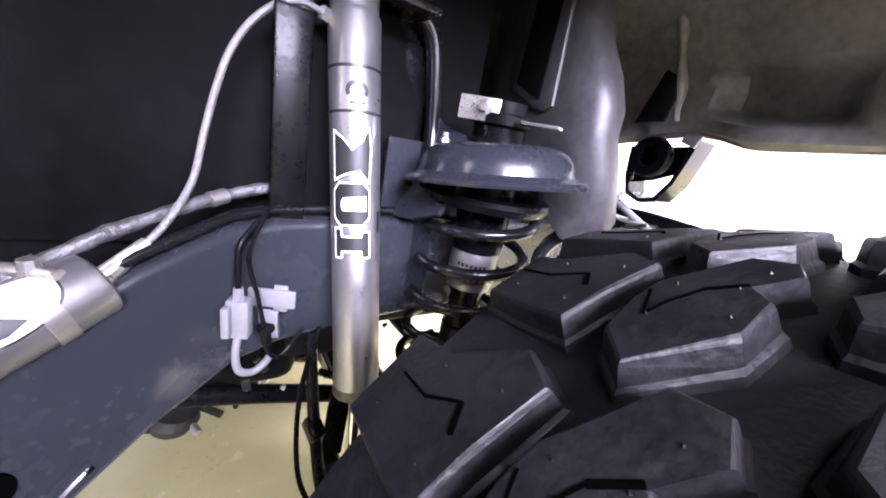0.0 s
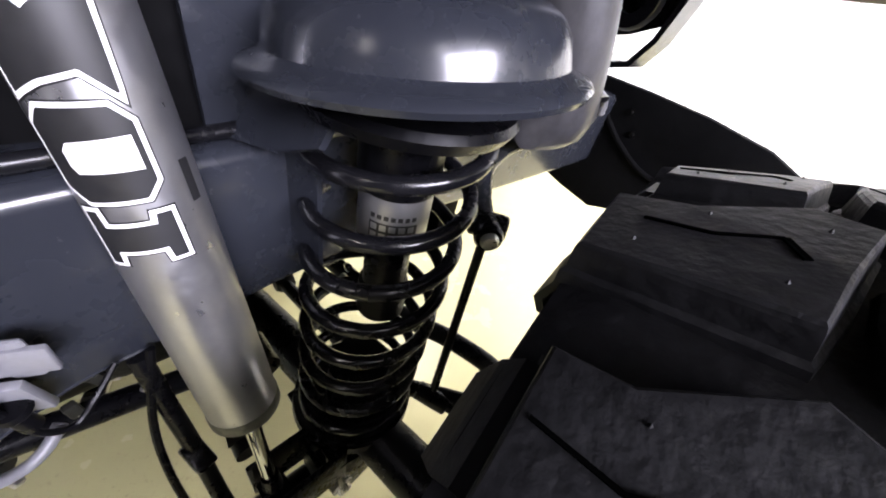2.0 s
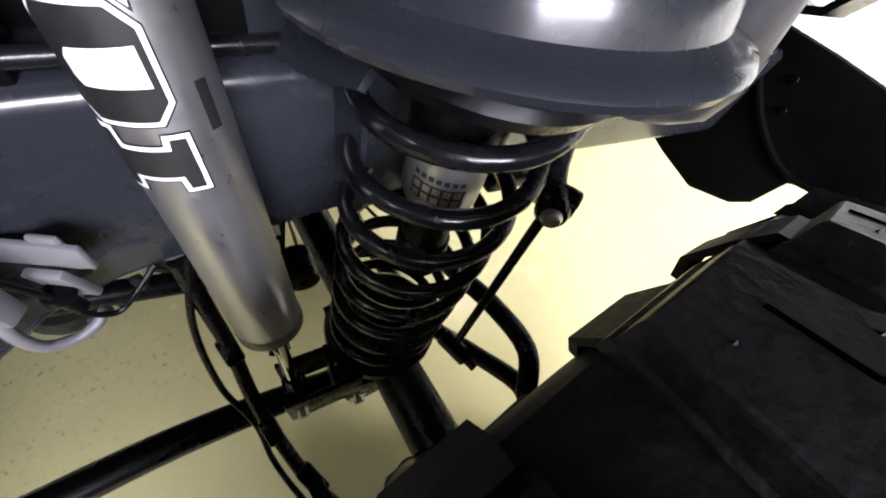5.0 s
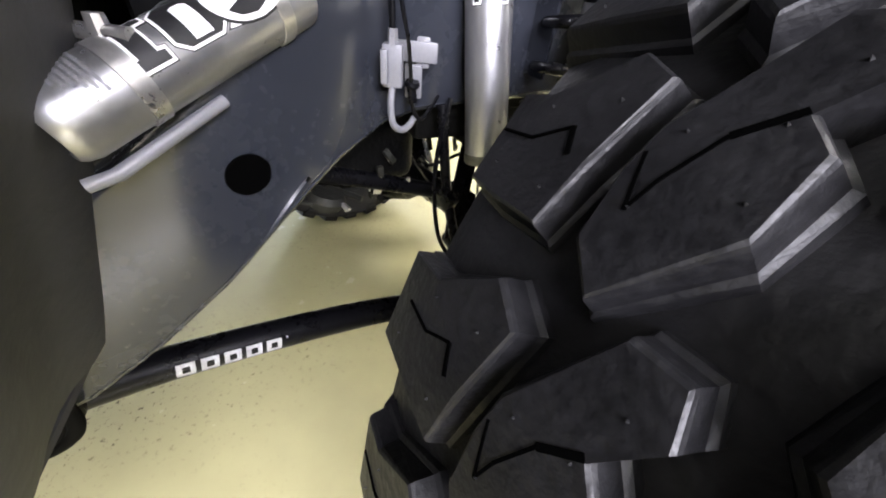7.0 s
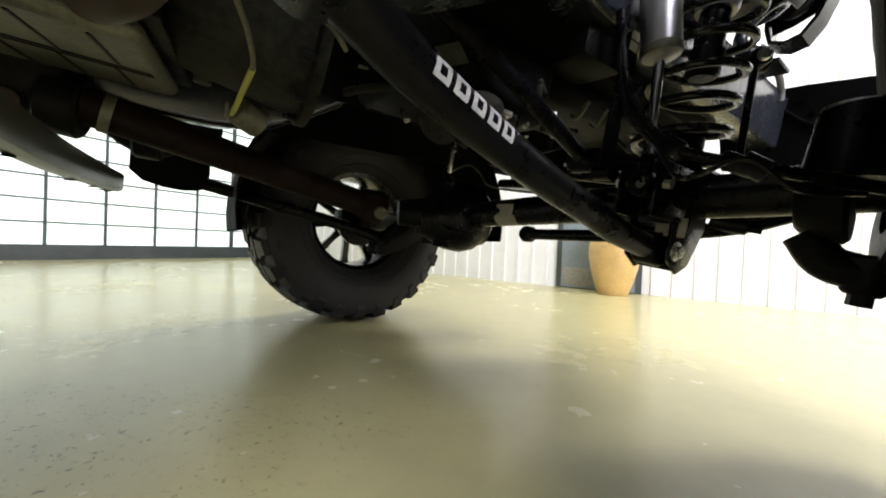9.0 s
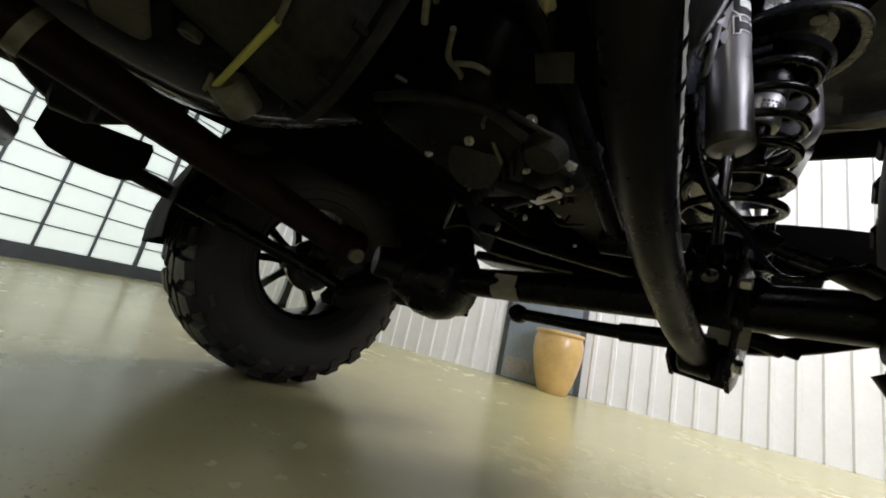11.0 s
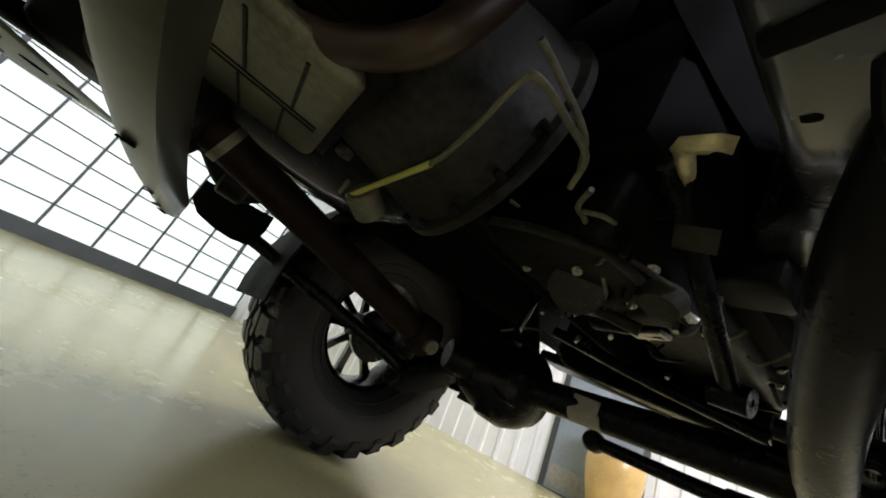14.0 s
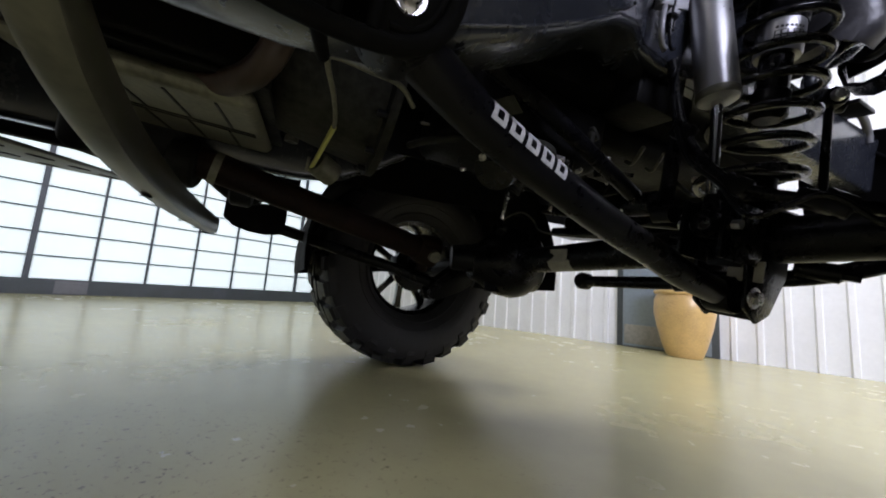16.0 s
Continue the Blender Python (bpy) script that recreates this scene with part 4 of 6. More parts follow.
part("data_label", moved(box(-0.035, -0.0395, -0.018, 0.035, -0.0385, 0.018), Matrix.Translation(on_axle(-0.01, -0.002)) @ Matrix.Rotation(radians(-4), 4, "Y")), STICKER, axle, "crumpled pale paper label", smooth=False)
# a curved label following the tube
lab = []
for k in range(9):
    a = radians(200 + 60 * k / 8)
    lab.append([on_axle(x, 0.0415 * math.cos(a), 0.0415 * math.sin(a)) for x in (-0.050, -0.025, 0.0, 0.028)])
part("wrapped_label", skin(lab), STICKER, axle, "pale paper label wrapped on the tube")
# spring perch and shock mount
part("spring_perch", moved(lathe([(0, 0.02), (0.055, 0.02), (0.072, 0.012), (0.092, 0.012), (0.094, 0.0), (0.088, -0.008), (0.05, -0.02), (0.045, -0.04), (0, -0.04)], 44), pose(CX - 0.010, CY - 0.022, 0.525)), BLACK, axle)
part("perch_plate", moved(prism([(-0.075, -0.05), (0.075, -0.05), (0.085, 0.02), (0.03, 0.055), (-0.05, 0.055), (-0.085, 0.01)], 0.008, 0.002), pose(CX - 0.01, 0.05, 0.492)), BLACK, axle)
for x0 in (0.382, 0.444):
    part("mount_ear", box(x0, -0.094, 0.445, x0 + 0.008, 0.02, 0.54, 0.003), BLACK, axle, "black mounting ear")
part("mount_back", box(0.391, -0.021, 0.44, 0.443, -0.013, 0.52, 0.002), BLACK, axle)
part("mount_bolt", rod((0.370, -0.074, 0.500), (0.464, -0.074, 0.500), 0.008, segments=6), STEEL, axle)
part("arm_bracket", join(*[moved(prism([(-0.075, 0.055), (-0.055, -0.065), (-0.015, -0.088), (0.02, -0.070), (0.055, 0.0), (0.055, 0.055)], 0.007, 0.0015), Matrix.Translation((x, 0.055, 0.440)) @ Matrix(((0, 0, 1, 0), (1, 0, 0, 0), (0, 1, 0, 0), (0, 0, 0, 1)))) for x in (0.365, 0.442)]), BLACK, axle, "two-plate bracket for the lower arm")
part("bracket_face", box(0.370, 0.043, 0.356, 0.446, 0.051, 0.436, 0.002), BLACK, axle)
part("bracket_tag", box(0.410, 0.008, 0.420, 0.462, 0.012, 0.455, 0.001), STICKER, axle, "scuffed pale metal tag")
part("bracket_bolt", bolt((0.450, 0.016, 0.394), (0.6, 0.016, 0.394), 0.012, 0.010), STEEL, axle)
part("far_bracket", join(*[moved(prism([(-0.06, 0.045), (-0.19, -0.085), (-0.205, -0.115), (-0.19, -0.14), (-0.155, -0.142), (-0.05, -0.09), (0.055, 0.0), (0.055, 0.045)], 0.007, 0.0015), Matrix.Translation(on_axle(x, 0.03, -0.02)) @ Matrix(((0, 0, 1, 0), (1, 0, 0, 0), (0, 1, 0, 0), (0, 0, 0, 1)))) for x in (-0.60, -0.525)]), BLACK, axle)
# knuckles
kn = thing("steering_knuckle", "dark cast steering knuckle with a round axle end", "knuckle", (0.66, 0.05, 0.5))
part("fork", join(rod((0.585, 0.050, 0.50), (0.640, 0.055, 0.505), 0.050, 0.064, 32, 0.006), sweep(spline([(0.600, 0.052, 0.45), (0.628, 0.055, 0.415), (0.664, 0.060, 0.405)]), 0.026, 14), sweep(spline([(0.600, 0.052, 0.55), (0.625, 0.055, 0.585), (0.664, 0.060, 0.595)]), 0.026, 14)), CAST_DARK, kn, "cast fork of the axle end")
part("ball_joint", join(rod((0.668, 0.060, 0.375), (0.668, 0.060, 0.43), 0.022, 0.027, 24, 0.005), rod((0.668, 0.060, 0.36), (0.668, 0.060, 0.376), 0.013, segments=6)), CAST_DARK, kn)
part("ball_joint", rod((0.668, 0.060, 0.575), (0.668, 0.060, 0.625), 0.026, 0.020, 24, 0.005), CAST_DARK, kn)
part("upright", moved(lathe([(0.040, -0.03), (0.085, -0.03), (0.098, -0.012), (0.098, 0.02), (0.040, 0.02)], 40, True), Matrix.Translation((0.700, 0.062, 0.50)) @ Matrix.Rotation(radians(14), 4, "Z") @ Matrix.Rotation(radians(90), 4, "Y")), CAST_DARK, kn)
part("axle_cup", rod((0.640, 0.04, 0.52), (0.635, 0.05, 0.625), 0.058, 0.052, 32, 0.006), BLACK, kn, "round black cup on the axle end")
part("cup_ring", moved(lathe([(0.044, 0.0), (0.050, 0.0), (0.050, 0.006), (0.044, 0.006)], 36, True), pose(0.635, 0.05, 0.622)), STEEL, kn)
part("steering_arm", sweep(spline([(0.64, 0.09, 0.545), (0.625, 0.16, 0.555), (0.61, 0.24, 0.56)]), [0.030] * 17, 10), CAST_DARK, kn)
part("ball_nut", join(rod((0.612, 0.235, 0.55), (0.612, 0.235, 0.605), 0.017), rod((0.612, 0.235, 0.60), (0.612, 0.235, 0.618), 0.011, segments=6)), CAST, kn, "castle nut with a bright pin")
def brake(label, at, turn, size=1.0):
    """A brake disc with its dust shield, caliper and hub; its inner side looks to -x in its own axes."""
    d = thing("brake_disc", label, "brake disc")
    to_x = Matrix.Rotation(radians(90), 4, "Y")
    part("disc", moved(lathe([(0.06, -0.012), (0.165, -0.012), (0.165, 0.012), (0.06, 0.012)], 56, True), to_x), STEEL, d)
    part("shield", moved(lathe([(0.05, -0.020), (0.14, -0.026), (0.172, -0.022), (0.174, -0.016), (0.05, -0.016)], 56, True), to_x), BLACK, d, "black dust shield")
    part("caliper", box(-0.045, 0.075, -0.06, 0.045, 0.165, 0.09, 0.014), CAST_DARK, d)
    part("hub_bearing", rod((-0.09, 0, 0), (0.02, 0, 0), 0.045, 0.052, 32, 0.005), CAST_DARK, d)
    d.matrix_world = CAR.inverted() @ Matrix.Translation(at) @ Matrix.Rotation(radians(turn), 4, "Z") @ Matrix.Diagonal((1, size, size, 1))
    return d


brake("dark steel brake disc behind the wheel", (0.672, 0.105, 0.462), 6.8)
brake("dark steel brake disc behind the far wheel", (-0.965, -0.108, 0.452), 188, 0.62)


def word_bars(pa, pb, r, start, step, count, w, h, turn, parent):
    """Plain greyish-white bars in a row along a round arm."""
    for k in range(count):
        y = start + step * k
        on_round(pa, pb, r, [[(-w, y), (-w, y + h), (w, y + h), (w, y)], [(-w * 0.45, y + h * 0.3), (-w * 0.45, y + h * 0.72), (w * 0.45, y + h * 0.72), (w * 0.45, y + h * 0.3)]], GREYPRINT, "lettering_bar", parent, "", turn, 16, 0.0008)


def control_arm(side):
    def M(p):
        return tuple(p) if side > 0 else mirror(p)
    arm = thing("control_arm", "black tubular lower control arm with white lettering bars" if side > 0 else "black tubular lower control arm on the far side", "control arm", M((0.45, -0.4, 0.47)))
    line = [loc(-0.69, -0.72, 0.535), loc(-0.665, -0.62, 0.510), loc(-0.62, -0.45, 0.465), loc(-0.58, -0.30, 0.425), loc(-0.545, -0.17, 0.385), loc(-0.535, -0.12, 0.368)] if side < 0 else [M(p) for p in ((0.500, -0.644, 0.542), (0.464, -0.540, 0.512), (0.434, -0.400, 0.480), (0.416, -0.286, 0.455), (0.408, -0.190, 0.435), (0.405, -0.110, 0.414), (0.405, -0.030, 0.400), (0.405, 0.016, 0.394))]
    part("tube", sweep(spline(line), 0.0232, 24), BLACK, arm, "satin black tube bent near its end")
    for q in (line[0], line[-1]):
        v = Vector(q)
        part("bush", moved(lathe([(0.010, -0.022), (0.030, -0.022), (0.033, -0.019), (0.033, 0.019), (0.030, 0.022), (0.010, 0.022)], 32, True), Matrix.Translation(v) @ Matrix.Rotation(radians(90), 4, "Y")), BLACK, arm)
    if side > 0:
        a, b = Vector((0.464, -0.540, 0.512)), Vector((0.434, -0.400, 0.480))
        m = frame_along(a, b).to_3x3()
        turn = max(range(0, 360, 2), key=lambda k: (m @ Vector((math.cos(radians(k)), math.sin(radians(k)), 0))).dot(Vector((0.85, -0.10, 0.22))))
        word_bars(a, b, 0.0232, -0.004, 0.0265, 5, 0.0095, 0.0205, turn, arm)
        on_round(a, b, 0.0232, [[(-0.0095, 0.129), (-0.0095, 0.132), (-0.006, 0.132), (-0.006, 0.129)]], GREYPRINT, "lettering_bar", arm, "", turn, 4, 0.0008)
    return arm


control_arm(1)
control_arm(-1)
ua = thing("control_arm", "slim black upper control arm running up to the frame", "control arm", (0.25, -0.2, 0.62))
part("tube", sweep(spline([(0.275, -0.47, 0.70), (0.262, -0.30, 0.655), (0.25, -0.13, 0.60), (0.245, -0.03, 0.565)]), 0.016, 16), BLACK, ua)
part("bush", moved(lathe([(0.008, -0.03), (0.026, -0.03), (0.026, 0.03), (0.008, 0.03)], 28, True), Matrix.Translation((0.245, -0.02, 0.56)) @ Matrix.Rotation(radians(90), 4, "Y")), BLACK, ua)
strap = thing("limit_strap", "flat black limit strap with white lettering bars hanging behind the shock", "strap", (0.335, -0.06, 0.7))
part("web", skin([[(x, y - 0.018, z), (x + 0.002, y + 0.018, z)] for x, y, z in ((0.312, -0.035, 0.93), (0.322, -0.045, 0.84), (0.332, -0.060, 0.74), (0.338, -0.075, 0.63), (0.342, -0.082, 0.53))], thick=0.004), BLACK, strap)
for k in range(4):
    part("lettering_bar", skin([[(0.3255 + 0.0025 * k, -0.058 - 0.0035 * k, 0.82 - 0.022 * k + d), (0.3255 + 0.0025 * k, -0.034 - 0.0035 * k, 0.82 - 0.022 * k + d)] for d in (0, 0.016)], thick=0.001), WHITE, strap)
part("eye", rod((0.325, -0.082, 0.52), (0.36, -0.082, 0.52), 0.016), BLACK, strap)

# frame bracket of the lower arm
brk = thing("arm_bracket", "black pressed-steel frame bracket with a large bright bolt", "bracket", (0.53, -0.62, 0.55))
cup = [(-0.78, 0.60), (-0.78, 0.535), (-0.745, 0.505), (-0.690, 0.492), (-0.636, 0.489), (-0.598, 0.496), (-0.575, 0.518), (-0.568, 0.560), (-0.572, 0.615)]
inner_cup = [(-0.78, 0.60), (-0.70, 0.545), (-0.640, 0.520), (-0.604, 0.515), (-0.585, 0.530), (-0.580, 0.560), (-0.582, 0.600)]
to_yz = Matrix(((0, 0, 1, 0), (1, 0, 0, 0), (0, 1, 0, 0), (0, 0, 0, 1)))
part("plate", moved(prism(cup, 0.008, 0.002), Matrix.Translation((0.527, 0, 0)) @ to_yz), PANEL, brk, "rounded black steel plate")
part("plate", moved(prism(inner_cup, 0.008, 0.002), Matrix.Translation((0.450, 0, 0)) @ to_yz), PANEL, brk)
part("lip", sweep(spline([(0.534, y, z) for y, z in cup[1:]]), 0.0075, 10), PANEL, brk, "rolled edge of the bracket")
for y in (-0.652, -0.626):
    part("pressing", rod((0.536, y, 0.494), (0.534, y + 0.004, 0.60), 0.005), PANEL, brk, "pressed ridge")
# thin black strip that paints the channel's shade
part("recess_shade", box(0.5345, -0.648, 0.496, 0.5362, -0.630, 0.60), HOLE_SHADE, brk, "black strip painted as the shade between the ridges", smooth=False)
part("inner_lip", sweep(spline([(0.536, y, z) for y, z in ((-0.615, 0.503), (-0.598, 0.506), (-0.584, 0.522), (-0.579, 0.55), (-0.582, 0.60))]), 0.0025, 8), PANEL, brk)
part("back_web", box(0.452, -0.72, 0.535, 0.53, -0.712, 0.60, 0.002), PANEL, brk)
part("stiffener", sweep([(0.452, -0.655, 0.506), (0.530, -0.665, 0.500)], 0.006, 10), PANEL, brk)
part("bolt", bolt((0.535, -0.604, 0.527), (0.9, -0.604, 0.527), 0.0080, 0.009), STEEL, brk, "large bright flanged bolt")
brk.matrix_world = Matrix.Translation((0.004, -0.040, 0.015)) @ brk.matrix_world
far_brk = thing("arm_bracket", "black pressed-steel frame bracket on the far rail", "bracket", (-0.35, -0.62, 0.55))
part("plate", moved(prism(cup, 0.008, 0.002), Matrix.Translation((-0.355, 0, 0)) @ to_yz), PANEL, far_brk)
part("plate", moved(prism(cup, 0.008, 0.002), Matrix.Translation((-0.275, 0, 0)) @ to_yz), PANEL, far_brk)

far_brk.matrix_world = Matrix.Translation(Vector(loc(-0.69, -0.72, 0.535)) - Vector((-0.31, -0.604, 0.527))) @ far_brk.matrix_world
# steering rods, sway bar
tie = thing("tie_rod", "black steering rod with clamped sleeve in front of the axle", "tie rod", (0.25, 0.16, 0.43))
part("rod", sweep(spline([(-0.05, 0.15, 0.375), (0.20, 0.16, 0.405), (0.36, 0.18, 0.435), (0.47, 0.23, 0.47), (0.56, 0.26, 0.52), (0.61, 0.24, 0.55)]), 0.0165, 16), BLACK, tie)
part("sleeve", rod((0.22, 0.162, 0.408), (0.36, 0.18, 0.435), 0.021, segments=24, chamfer=0.003), BLACK, tie)
part("joint", moved(lathe([(0, -0.025), (0.02, -0.025), (0.026, -0.015), (0.026, 0.012), (0.018, 0.022), (0, 0.022)], 28), pose(-0.052, 0.15, 0.375, 90)), BLACK, tie)
drag = thing("track_bar", "thick black bent track bar above the steering rod", "track bar", (0.3, 0.2, 0.5))
part("bar", sweep(spline([(-0.30, 0.14, 0.62), (0.0, 0.17, 0.58), (0.28, 0.22, 0.56), (0.42, 0.27, 0.56), (0.52, 0.29, 0.555), (0.585, 0.25, 0.545)]), 0.018, 16), BLACK, drag)
sway = thing("sway_bar", "satin grey-black bent sway bar end", "sway bar", (0.4, 0.26, 0.9))
part("bar", sweep(spline([(0.30, 0.42, 0.985), (0.38, 0.37, 0.97), (0.430, 0.30, 0.955), (0.425, 0.262, 0.935), (0.395, 0.252, 0.905), (0.378, 0.250, 0.865), (0.392, 0.245, 0.825), (0.41, 0.242, 0.80)]), 0.0135, 16), FRAME, sway)
part("eye", rod((0.395, 0.225, 0.797), (0.44, 0.255, 0.797), 0.020, segments=28, chamfer=0.003), BLACK, sway)
link = thing("sway_link", "slim black sway bar link with rubber bushes", "sway link", (0.44, 0.22, 0.6))
part("rod", rod((0.425, 0.228, 0.795), (0.462, 0.180, 0.44), 0.0075), BLACK, link)
part("head", moved(lathe([(0, -0.020), (0.018, -0.020), (0.021, -0.014), (0.021, 0.014), (0.018, 0.020), (0, 0.020)], 28), frame_along((0.428, 0.226, 0.797), (0.50, 0.16, 0.797))), BLACK, link)
part("head_bolt", moved(lathe([(0, 0.018), (0.013, 0.018), (0.013, 0.024), (0.010, 0.029), (0, 0.031)], 20), frame_along((0.428, 0.226, 0.797), (0.50, 0.16, 0.797))), STEEL, link, "bright round bolt head")
part("foot", rod((0.435, 0.165, 0.44), (0.495, 0.190, 0.435), 0.018, segments=24, chamfer=0.003), BLACK, link)
part("foot_nut", rod((0.49, 0.188, 0.435), (0.515, 0.198, 0.433), 0.011, segments=6), BLACK, link)

for ob in (sway, link):
    ob.matrix_world = Matrix.Translation((-0.014, 0.028, 0.032)) @ ob.matrix_world
# brake hose and wheel-speed lead
lead = thing("brake_hose", "black brake hose and sensor lead clipped along the axle", "hose", (0.45, -0.1, 0.6))
part("hose", sweep(spline([(0.345, -0.130, 0.79), (0.362, -0.128, 0.72), (0.385, -0.125, 0.65), (0.430, -0.122, 0.585), (0.480, -0.110, 0.545), (0.560, -0.080, 0.525), (0.630, -0.035, 0.515), (0.68, 0.01, 0.51)]), 0.0085, 12), BLACK, lead)
part("lead", sweep(spline([(0.350, -0.120, 0.80), (0.372, -0.146, 0.70), (0.41, -0.15, 0.60), (0.455, -0.13, 0.55), (0.50, -0.125, 0.50), (0.56, -0.10, 0.53), (0.61, -0.075, 0.495), (0.66, -0.02, 0.50)]), 0.0038, 8), BLACK, lead)
for p in ((0.385, -0.126, 0.65), (0.470, -0.114, 0.55), (0.565, -0.078, 0.524)):
    part("clip", moved(box(-0.017, -0.010, -0.014, 0.017, 0.010, 0.014, 0.003), pose(*p, 0, 30, 15)), BLACK, lead)
part("plug", moved(box(-0.020, -0.010, -0.012, 0.024, 0.012, 0.012, 0.004), pose(0.545, -0.085, 0.528, 0, 20, 25)), BLACK, lead)

# brake line bracket on the rail
abs_b = thing("line_bracket", "grey bracket with a bent brake line on the frame rail", "bracket", (0.36, -0.21, 0.86))
fx = lambda y: interp(y, RY, RX)
part("plate", moved(box(-0.002, -0.030, -0.014, 0.004, 0.034, 0.014, 0.002), pose(fx(-0.20) + 0.006, -0.195, 0.868, 0, 0, -25)), GREYPLASTIC, abs_b)
part("block", moved(box(-0.008, -0.016, -0.030, 0.012, 0.012, 0.026, 0.003), pose(fx(-0.232) + 0.012, -0.232, 0.855, 0, 0, -25)), GREYPLASTIC, abs_b, "pale grey union block")
part("tab", moved(box(-0.004, -0.012, -0.05, 0.004, 0.014, 0.0, 0.002), pose(fx(-0.205) + 0.012, -0.200, 0.852, 0, 12, -25)), GREYPLASTIC, abs_b)
part("plate_arm", moved(box(-0.003, -0.004, -0.022, 0.003, 0.016, 0.020, 0.003), pose(fx(-0.19) + 0.010, -0.188, 0.868, 0, 0, -25)), GREYPLASTIC, abs_b)
part("grommet", moved(lathe([(0, -0.004), (0.010, -0.004), (0.012, 0), (0.010, 0.005), (0, 0.005)], 20), pose(fx(-0.20) + 0.018, -0.202, 0.826, 0, 12, 0)), BLACK, abs_b, "black grommet")
part("side_lug", moved(box(-0.006, -0.006, -0.024, 0.006, 0.004, 0.020, 0.002), pose(fx(-0.247) + 0.012, -0.249, 0.855, 0, 0, -25)), GREYPLASTIC, abs_b)
part("union_nut", rod((fx(-0.236) + 0.014, -0.236, 0.878), (fx(-0.236) + 0.014, -0.236, 0.899), 0.0075, 0.0065, 6), GREYPLASTIC, abs_b)
part("plate_screw", bolt((fx(-0.185) + 0.010, -0.188, 0.868), (0.8, -0.30, 0.868), 0.006, 0.005), STEEL, abs_b)
part("line", sweep(spline([(fx(-0.236) + 0.014, -0.236, 0.832), (fx(-0.240) + 0.014, -0.240, 0.80), (fx(-0.236) + 0.016, -0.236, 0.772), (fx(-0.22) + 0.018, -0.220, 0.760), (fx(-0.205) + 0.016, -0.205, 0.764), (fx(-0.195) + 0.008, -0.193, 0.772)]), 0.0052, 12), GREYPLASTIC, abs_b, "grey bent brake pipe")
part("line", sweep(spline([(fx(-0.236) + 0.014, -0.236, 0.895), (fx(-0.236) + 0.012, -0.236, 0.93), (fx(-0.232) + 0.010, -0.232, 0.958), (fx(-0.21) - 0.005, -0.205, 0.985)]), 0.004, 10), BLACK, abs_b)
part("sensor_lead", sweep(spline([(fx(-0.21) - 0.005, -0.198, 1.0), (fx(-0.226) + 0.018, -0.224, 0.945), (fx(-0.215) + 0.026, -0.214, 0.885), (fx(-0.200) + 0.022, -0.205, 0.83), (fx(-0.20) + 0.02, -0.200, 0.79), (fx(-0.185) + 0.02, -0.185, 0.772), (fx(-0.17) + 0.015, -0.165, 0.785), (0.345, -0.145, 0.80)]), 0.003, 8), BLACK, abs_b, "thin black sensor lead")
part("lead_clip", rod((fx(-0.20) + 0.018, -0.203, 0.822), (fx(-0.20) + 0.018, -0.200, 0.80), 0.007), BLACK, abs_b)
abs_b.matrix_world = Matrix.Translation((0.36, -0.20, 0.83)) @ Matrix.Scale(0.86, 4) @ Matrix.Translation((-0.352, 0.212, -0.83)) @ abs_b.matrix_world
# foil-wrapped line along the rail top
line = thing("foil_line", "silver foil-wrapped line along the top of the frame rail", "pipe", (0.42, -0.4, 0.95))
pts = []
for k in range(60):
    y = -0.62 + k * 0.0075
    pts.append((fx(y) - 0.040, y, interp(y, [-0.62, -0.50, -0.39, -0.32, -0.27, -0.19], [0.785, 0.855, 0.918, 0.952, 0.968, 0.985])))
part("pipe", sweep(pts, [0.0068 + 0.0007 * math.sin(2.7 * k) + 0.0005 * math.sin(7.1 * k) for k in range(60)], 14), FOILWRAP, line, "crinkled silver foil wrap")
for k in (14, 33, 50):
    part("tape_band", rod(pts[k], pts[k + 2], 0.0086, segments=20), STEEL, line, "bright tape band")
line2 = thing("fuel_line", "thin dark line on the top of the frame rail", "pipe", (0.36, -0.2, 0.97))
part("pipe", sweep([(fx(y) - 0.014, y, interp(y, RY, RTOP) + 0.010) for y in [-0.42 + 0.02 * k for k in range(24)]], 0.006, 10), GLOSS, line2)

# ---- drive line, exhaust, gearbox ----
shaft = thing("drive_shaft", "dark rusty front drive shaft with a bright clamp band", "drive shaft", (-0.2, -0.5, 0.45))
SHA, SHB = (-0.222, -0.255, 0.428), (-0.205, -0.86, 0.505)
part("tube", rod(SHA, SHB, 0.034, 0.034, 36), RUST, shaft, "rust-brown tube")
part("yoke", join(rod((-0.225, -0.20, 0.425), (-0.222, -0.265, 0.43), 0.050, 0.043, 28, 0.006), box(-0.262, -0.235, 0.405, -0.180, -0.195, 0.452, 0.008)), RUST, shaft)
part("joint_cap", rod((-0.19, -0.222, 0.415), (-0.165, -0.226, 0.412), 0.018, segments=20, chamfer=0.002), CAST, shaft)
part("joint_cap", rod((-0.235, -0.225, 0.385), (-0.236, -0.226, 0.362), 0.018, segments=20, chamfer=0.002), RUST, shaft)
part("band", rod((-0.2065, -0.785, 0.4945), (-0.2060, -0.80, 0.4965), 0.0362, segments=36), CAST, shaft, "paler clamp band")

repose(shaft, (-0.222, -0.255, 0.428), (-0.206, -0.79, 0.495), (-0.365, -0.300, 0.385), (-0.255, -0.905, 0.485))

